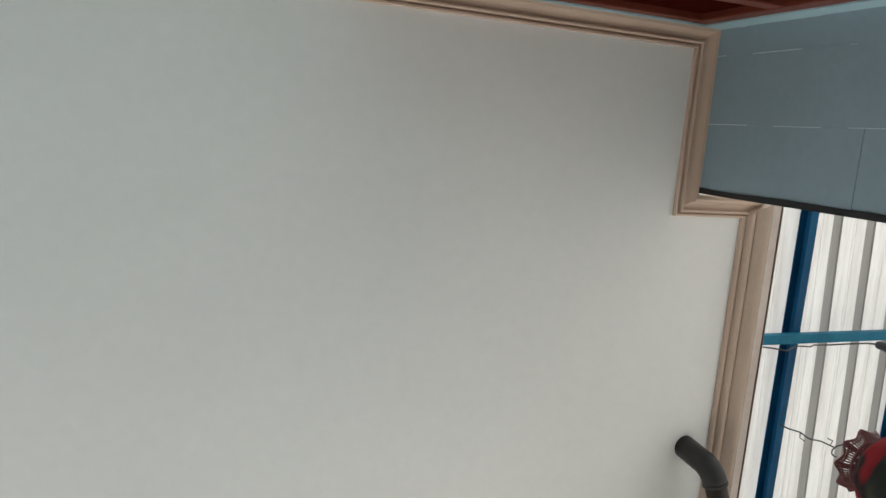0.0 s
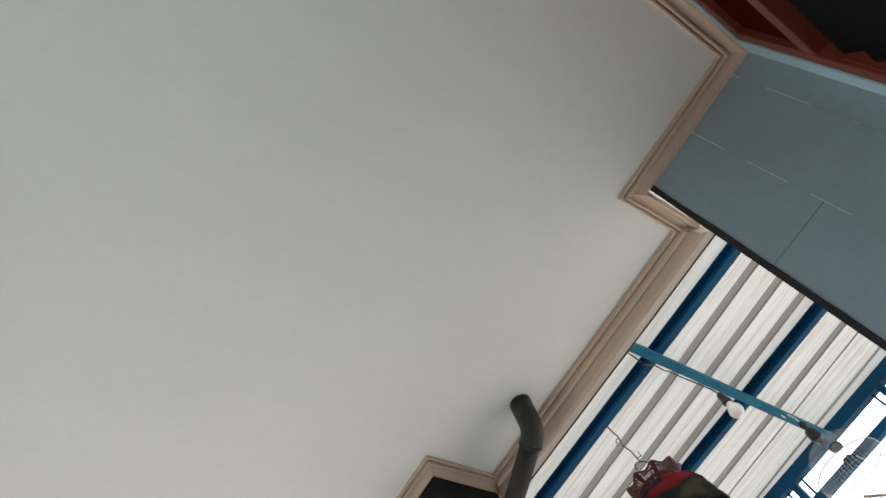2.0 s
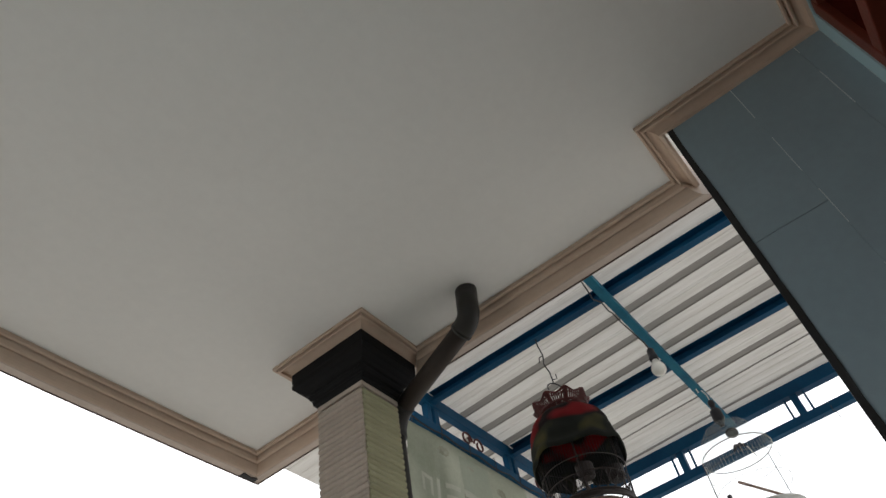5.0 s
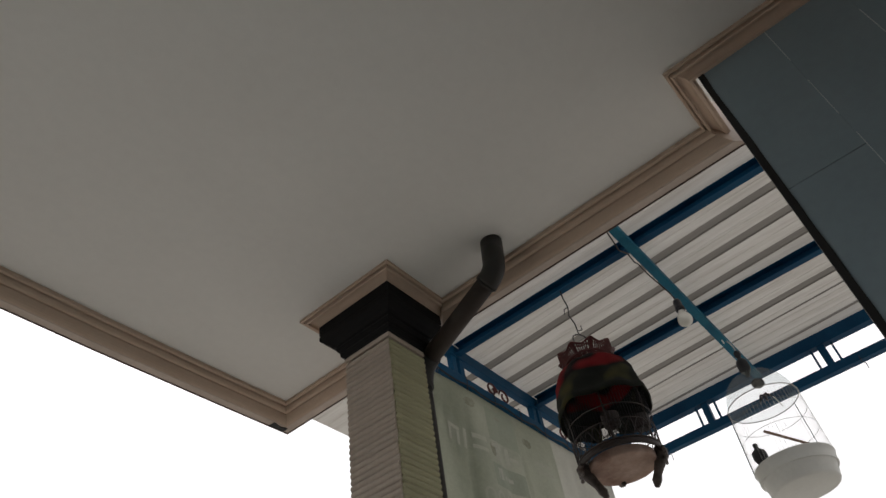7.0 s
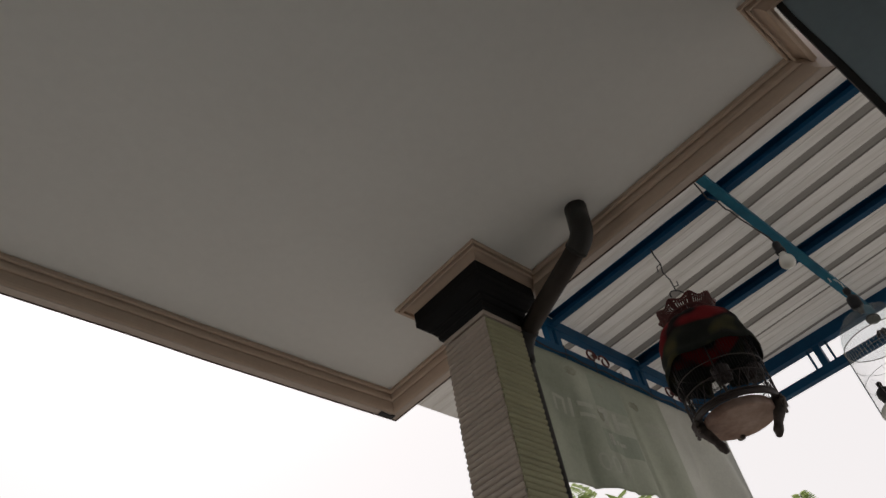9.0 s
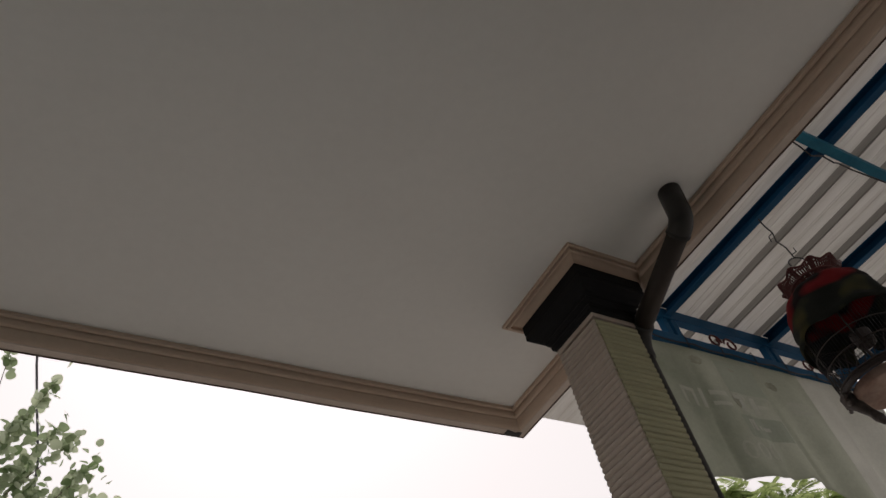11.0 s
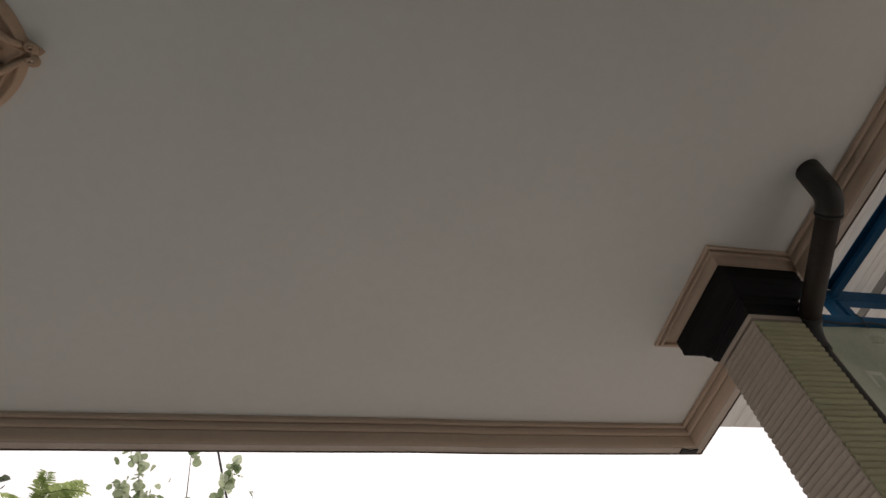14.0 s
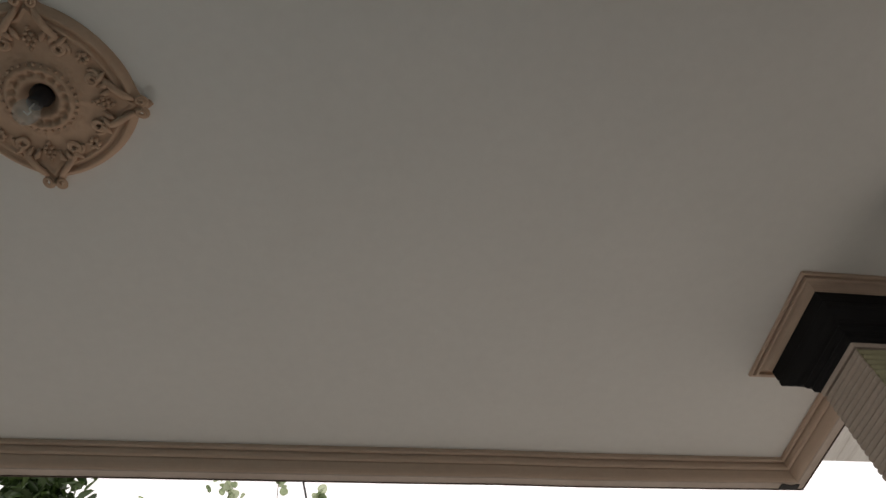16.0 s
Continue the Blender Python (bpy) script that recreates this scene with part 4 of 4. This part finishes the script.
    for k in range(5):
        a = k * 1.26
        p0 = Vector((cx + 0.02, cy - 0.02, 3.30))
        tube([p0, p0 + Vector((0.022 * math.cos(a), 0.022 * math.sin(a), -0.008)), p0 + Vector((0.036 * math.cos(a), 0.036 * math.sin(a), -0.02))], [0.004, 0.008, 0.002], 6, leaf)
    part("toy_leaf", leaf, M_BLACK_PLASTIC, c)


white_cage()

# ---- ceiling rose with bulb ----
RX, RY = -0.793, 0.845


def ceiling_rose():
    c = thing("ceiling_rose", (RX, RY, CEIL), "moulded beige plaster ceiling rose with scrolls and four points", "ceiling rose")

    def edge(a):
        t = abs(((a + math.pi / 4) % (math.pi / 2)) - math.pi / 4)
        flat = (abs(math.cos(a)) ** 1.72 + abs(math.sin(a)) ** 1.72) ** (-1 / 1.72)
        return 0.237 * flat + 0.034 * math.exp(-(t / 0.07) ** 2)

    def height(u, r, a):
        """Depth below the ceiling at fraction u of the edge, radius r."""
        h = 0.030 - 0.016 * u
        h += 0.012 * math.exp(-((u - 0.93) / 0.03) ** 2) + 0.009 * math.exp(-((u - 0.83) / 0.025) ** 2)
        h -= 0.006 * math.exp(-((u - 0.88) / 0.015) ** 2)
        h += 0.014 * math.exp(-((r - 0.078) / 0.009) ** 2) + 0.010 * math.exp(-((r - 0.050) / 0.012) ** 2) - 0.006 * math.exp(-((r - 0.064) / 0.005) ** 2)
        h += 0.004 * math.exp(-((r - 0.105) / 0.006) ** 2) * (0.6 + 0.4 * math.cos(24 * a))
        h += 0.005 * math.cos(16 * a) * math.exp(-((r - 0.066) / 0.010) ** 2)
        h -= 0.026 * math.exp(-(r / 0.042) ** 4)
        return h if u < 0.985 else 0.006

    bm = bmesh.new()
    na, nr = 192, 44
    rings = []
    for i in range(nr + 1):
        u = 0.13 + 0.87 * i / nr
        ring = []
        for k in range(na):
            a = k * 2 * math.pi / na
            r = u * edge(a)
            r = r if u > 0.5 else u * (0.236 + (edge(a) - 0.236) * u * 2)
            ring.append(bm.verts.new((RX + r * math.cos(a), RY + r * math.sin(a), CEIL - (height(u, r, a) if i < nr else -0.001))))
        rings.append(ring)
    for p, q in zip(rings, rings[1:]):
        for k in range(na):
            bm.faces.new((p[k], p[(k + 1) % na], q[(k + 1) % na], q[k]))
    bm.faces.new([bm.verts.new((v.co.x, v.co.y, CEIL - 0.002)) for v in rings[0]])
    part("plaster_disc", bm, M_ROSE, c, smooth=True)

    def polar(r, a, d):
        return Vector((RX + r * math.cos(a), RY + r * math.sin(a), CEIL - d))

    for k in range(32):
        a = k * math.pi / 16
        bead = bmesh.new()
        bmesh.ops.create_icosphere(bead, subdivisions=1, radius=0.0052, matrix=Matrix.Translation(polar(0.0905, a, 0.032)))
        part("bead", bead, M_ROSE, c, smooth=True)
    for q in range(4):
        t = q * math.pi / 2
        for s in (-1, 1):
            # volute pair at each point
            pts, rad = [], []
            for k in range(26):
                f = k / 25
                ang = f * 3.4 * math.pi
                rr = 0.017 * (1 - 0.72 * f)
                p = polar(0.246, t, 0.026)
                rd, sd = Vector((math.cos(t), math.sin(t), 0)), Vector((-math.sin(t), math.cos(t), 0)) * s
                pts.append(p + sd * (0.017 - rr * math.cos(ang) * 0.8) + rd * (rr * math.sin(ang)) + Vector((0, 0, -0.006 * f)))
                rad.append(0.0056 * (1 - 0.4 * f))
            part("volute", tube(pts, rad, 6), M_ROSE, c, smooth=True)
            # acanthus scroll running inwards and curling over
            pts, rad = [], []
            for k in range(34):
                f = k / 33
                if f < 0.55:
                    g = f / 0.55
                    pts.append(polar(0.228 - 0.060 * g, t + s * (0.09 + 0.30 * g ** 1.5), 0.022 + 0.012 * math.sin(math.pi * g)))
                else:
                    g = (f - 0.55) / 0.45
                    w = 0.020 * (1 - 0.65 * g)
                    pts.append(polar(0.168 - 0.020 + w * math.cos(g * 7.5), t + s * (0.39 + 0.07 * g + w * math.sin(g * 7.5) / 0.15), 0.023 + 0.010 * g))
                rad.append(0.003 + 0.0062 * math.sin(math.pi * min(1, 0.15 + f)) ** 0.7)
            part("scroll", tube(pts, rad, 7), M_ROSE, c, smooth=True)
            pts = []
            for k in range(20):
                f = k / 19
                ang = f * 2.6 * math.pi
                rr = 0.02 * (1 - 0.7 * f)
                pts.append(polar(0.150 + rr * math.sin(ang), t + s * (0.47 + rr * math.cos(ang) / 0.15), 0.024 + 0.004 * f))
            part("curl", tube(pts, 0.0052, 6), M_ROSE, c, smooth=True)
            # leaf fronds
            for j in range(3):
                a = t + s * (0.16 + 0.12 * j)
                part("leaflet", tube([polar(0.150, a, 0.024), polar(0.168, a + s * 0.03, 0.031), polar(0.186, a + s * 0.08, 0.025)], [0.004, 0.008, 0.002], 6), M_ROSE, c, smooth=True)
        # berry cluster on the axis and flower between the points
        for j, (r, o) in enumerate(((0.128, 0), (0.140, 0.05), (0.140, -0.05), (0.153, 0.085), (0.153, 0), (0.153, -0.085), (0.166, 0.04), (0.166, -0.04), (0.178, 0))):
            bead = bmesh.new()
            bmesh.ops.create_icosphere(bead, subdivisions=1, radius=0.0068, matrix=Matrix.Translation(polar(r, t + o, 0.026)))
            part("berry", bead, M_ROSE, c, smooth=True)
        d = t + math.pi / 4
        for j in range(6):
            a = j * math.pi / 3
            p = polar(0.165, d, 0.026)
            bead = bmesh.new()
            bmesh.ops.create_icosphere(bead, subdivisions=1, radius=0.0075, matrix=Matrix.Translation(p + Vector((0.011 * math.cos(a), 0.011 * math.sin(a), 0))))
            part("petal", bead, M_ROSE, c, smooth=True)


ceiling_rose()

rose_lamp = thing("ceiling_bulb", (RX, RY, CEIL - 0.01), "clear unlit bulb in dark socket in the ceiling rose", "lamp")
part("socket", lathe([(0.029, CEIL - 0.003), (0.029, CEIL - 0.02), (0.021, CEIL - 0.03), (0.02, CEIL - 0.062), (0.016, CEIL - 0.066)], (RX, RY, 0), 24), M_BLACK_PLASTIC, rose_lamp, smooth=True)
part("bulb", lathe([(0.012, CEIL - 0.062), (0.016, CEIL - 0.075), (0.027, CEIL - 0.095), (0.031, CEIL - 0.115), (0.027, CEIL - 0.135), (0.014, CEIL - 0.147), (0.001, CEIL - 0.149)], (RX, RY, 0), 28), M_BULB_CLEAR, rose_lamp, "clear glass bulb", smooth=True)
part("filament_stem", tube([(RX, RY, CEIL - 0.066), (RX, RY, CEIL - 0.098), (RX + 0.009, RY, CEIL - 0.11), (RX, RY + 0.009, CEIL - 0.114), (RX - 0.009, RY, CEIL - 0.11)], 0.002, 5), M_WHITE_PLASTIC, rose_lamp)

# ---- beyond the porch ----
M_LEAF_A = leafy("round_leaf_green", (0.17, 0.25, 0.11), (0.62, 0.68, 0.5), 0.6)
M_LEAF_B = leafy("feathery_leaf_green", (0.2, 0.28, 0.09), (0.48, 0.56, 0.25), 0.6)
M_LEAF_C = leafy("dark_leaf_green", (0.018, 0.04, 0.012), (0.07, 0.12, 0.03), 0.2)


def leaf_shape(long, wide, round_leaf):
    """Outline of a blade folded along its midrib."""
    k = 0.35
    if round_leaf:
        n = 6
        half = [(wide * math.sin(math.pi * (k / n) ** 0.8), long * (0.5 - 0.5 * math.cos(math.pi * k / n)), 0.2 * wide * math.sin(math.pi * k / n)) for k in range(1, n)]
        return [(0, 0, 0)] + half + [(0, long, -0.06 * long)] + [(-x, y, z) for x, y, z in half[::-1]]
    return [(0, 0, 0), (wide * 0.8, long * k * 0.5, 0.12 * wide), (wide, long * k, 0.22 * wide), (wide * 0.55, long * 0.82, 0.1 * wide), (0, long, -0.05 * long),
            (-wide * 0.55, long * 0.82, 0.1 * wide), (-wide, long * k, 0.22 * wide), (-wide * 0.8, long * k * 0.5, 0.12 * wide)]


def leaves_mesh(places, shape):
    """places: (point, way, up, scale) for each leaf."""
    verts, faces = [], []
    for p, way, up, s in places:
        side = way.cross(up)
        if side.length < 1e-4:
            side = way.orthogonal()
        side.normalize()
        nrm = side.cross(way).normalized()
        b = len(verts)
        verts += [tuple(p + s * (side * x + way * y + nrm * z)) for x, y, z in shape]
        n, h = len(shape), len(shape) // 2
        faces += [tuple(range(b, b + h + 1)), (b,) + tuple(range(b + h, b + n))]
    me = bpy.data.meshes.new("crown")
    me.from_pydata(verts, [], faces)
    return me


def crown(tree, me, mat, label):
    me.materials.append(mat)
    ob = new("crown", me)
    ob.parent = tree
    ob.matrix_parent_inverse = Matrix.Translation(tree.location).inverted()
    tagged(ob, label, kind="stuff")


def random_way(rnd, lift=0.0):
    v = Vector((rnd.gauss(0, 1), rnd.gauss(0, 1), rnd.gauss(0, 1) + lift))
    return v.normalized()


def round_leaf_tree():
    rnd = random.Random(11)
    base = Vector((-0.45, 5.3, 0))
    t = thing("tree", base, "young tree with loose round grey-green leaves", "tree")
    part("trunk", tube([base, base + Vector((0.05, -0.05, 1.5)), base + Vector((-0.05, -0.1, 3.0)), base + Vector((0.0, -0.1, 4.1))], [0.09, 0.075, 0.055, 0.04], 10), M_BARK, t, smooth=True)
    tips = [(-0.78, 5.0, 5.52), (-0.84, 5.1, 5.2), (-0.62, 5.0, 5.05), (-0.98, 5.2, 4.95), (-0.42, 5.1, 4.95), (-0.36, 4.9, 5.5), (-0.02, 5.0, 5.3), (0.10, 5.1, 5.02), (-0.15, 5.0, 4.95), (0.22, 5.0, 4.86),
            (-0.68, 5.3, 4.7), (0.3, 5.2, 4.6), (-0.3, 4.9, 4.65), (-0.95, 5.0, 4.6), (0.05, 5.2, 4.6), (0.38, 5.0, 4.66), (0.48, 5.1, 4.42), (0.52, 5.0, 4.25), (0.45, 5.1, 4.0)]
    places = []
    fork = base + Vector((0, -0.1, 4.0))
    for tip in tips:
        e = Vector(tip)
        mid = fork.lerp(e, 0.5) + Vector((rnd.uniform(-0.1, 0.1), rnd.uniform(-0.1, 0.1), -0.08))
        part("limb", tube([fork, mid, e], [0.03, 0.006, 0.002], 6), M_BARK, t)
        n = 20 if tip[2] > 5.4 and tip[0] > -0.5 else 100
        for k in range(n):
            f = rnd.uniform(0.42, 1.02) if n > 20 else rnd.uniform(0.9, 1.02)
            p = (fork.lerp(mid, f * 2) if f < 0.5 else mid.lerp(e, f * 2 - 1)) + random_way(rnd) * abs(rnd.gauss(0, 0.085 if n > 20 else 0.05))
            way = random_way(rnd, -0.6)
            places.append((p, way, random_way(rnd, 0.8), rnd.uniform(0.7, 1.25)))
    crown(t, leaves_mesh(places, leaf_shape(0.066, 0.033, True)), M_LEAF_A, "loose crown of round grey-green leaves")


round_leaf_tree()


def feather_tree(base, tips, label, seed, frond=0.42, leaflets=15, per=9, mat=None):
    """Tree whose leaves are long fronds with paired leaflets."""
    rnd = random.Random(seed)
    base = Vector(base)
    t = thing("tree", base, label, "tree")
    top = min(p[2] for p in tips) - 0.5
    centre = Vector((sum(p[0] for p in tips) / len(tips), sum(p[1] for p in tips) / len(tips), top))
    part("trunk", tube([base, base.lerp(centre, 0.5) + Vector((0.1, 0, 0)), centre], [0.16, 0.12, 0.07], 10), M_BARK, t, smooth=True)
    places = []
    stems = bmesh.new()
    for tip in tips:
        e = Vector(tip)
        mid = centre.lerp(e, 0.55) + Vector((0, 0, 0.1))
        part("limb", tube([centre, mid, e], [0.05, 0.02, 0.008], 6), M_BARK, t)
        for k in range(per):
            p = mid.lerp(e, rnd.uniform(0.3, 1.0)) + random_way(rnd) * rnd.uniform(0, 0.22)
            way = random_way(rnd, 0.15)
            L = frond * rnd.uniform(0.7, 1.2)
            pts = [p + way * (L * f) + Vector((0, 0, -0.35 * L * f * f)) for f in [i / leaflets for i in range(leaflets + 1)]]
            tube([pts[0], pts[len(pts) // 2], pts[-1]], 0.003, 3, stems, caps=False)
            side = way.cross(Vector((0, 0, 1))).normalized()
            for i in range(2, leaflets + 1):
                for s in (-1, 1):
                    d = (side * s + way * 0.45 + Vector((0, 0, -0.25))).normalized()
                    places.append((pts[i], d, Vector((0, 0, 1)), frond * 0.32 * rnd.uniform(0.8, 1.1) * (1.15 - 0.5 * i / leaflets)))
    tagged(part("stalks", stems, M_LEAF_C_STEM, t), kind="stuff")
    crown(t, leaves_mesh(places, leaf_shape(1.0, 0.17, False)), mat or M_LEAF_B, "feathery crown of paired leaflets")


M_LEAF_C_STEM = material("green_stalk", (0.09, 0.12, 0.04), 0.7, 0.1, 8, 60, 0.1)
feather_tree((8.0, 4.6, 0), [(6.8, 5.0, 5.2), (7.2, 4.9, 5.15), (7.7, 4.8, 5.2), (6.5, 5.2, 4.95), (7.9, 3.9, 4.8), (7.6, 3.0, 4.22), (8.4, 3.0, 4.42), (8.0, 3.4, 4.2), (7.1, 4.4, 4.7), (6.9, 4.7, 4.95), (7.5, 4.2, 4.7), (7.6, 2.5, 4.05), (7.0, 5.4, 5.3)],
             "tall yard tree with feathery bright green leaves", 5, 0.42, 14, 20)
feather_tree((-1.7, 6.2, 0), [(-1.30, 5.0, 5.04), (-1.40, 5.1, 5.0), (-1.18, 5.0, 4.96), (-1.28, 5.0, 4.88), (-1.55, 5.2, 4.8)], "slender tree with long pale green leaves", 12, 0.3, 10, 9)


def dense_tree():
    rnd = random.Random(21)
    base = Vector((-3.1, 5.6, 0))
    t = thing("tree", base, "dense dark green leafy tree", "tree")
    part("trunk", tube([base, base + Vector((0.1, 0, 2)), base + Vector((0.1, -0.1, 4.0))], [0.14, 0.11, 0.07], 10), M_BARK, t, smooth=True)
    places = []
    fork = base + Vector((0.1, -0.1, 3.9))
    ends = [(-2.02, 5.0, 5.3), (-2.2, 5.0, 5.45), (-2.4, 5.1, 5.5), (-2.05, 5.1, 5.1), (-2.3, 5.0, 5.25)]
    ends += [(rnd.uniform(-4.3, -2.15), rnd.uniform(4.8, 6.2), rnd.uniform(4.4, 5.7)) for k in range(24)]
    for end in ends:
        e = Vector(end)
        part("limb", tube([fork, fork.lerp(e, 0.5) + Vector((0, 0, 0.1)), e], [0.03, 0.014, 0.005], 5), M_BARK, t)
        for j in range(90):
            p = e + random_way(rnd) * abs(rnd.gauss(0, 0.2))
            places.append((p, random_way(rnd, -0.3), random_way(rnd, 1.0), rnd.uniform(0.8, 1.3)))
    crown(t, leaves_mesh(places, leaf_shape(0.12, 0.032, False)), M_LEAF_C, "dense crown of dark pointed leaves")


dense_tree()

cable = thing("overhead_cable", (-0.21, 6.0, 6.6), "thin black cable hanging in front of the trees", "cable")
part("strand", tube([(-0.32, 6.0, 6.9), (-0.21, 6.0, 6.27), (-0.09, 6.0, 5.75), (0.02, 6.0, 5.30), (0.12, 6.0, 4.4), (0.2, 6.0, 0.0)], 0.011, 6), M_WIRE, cable)
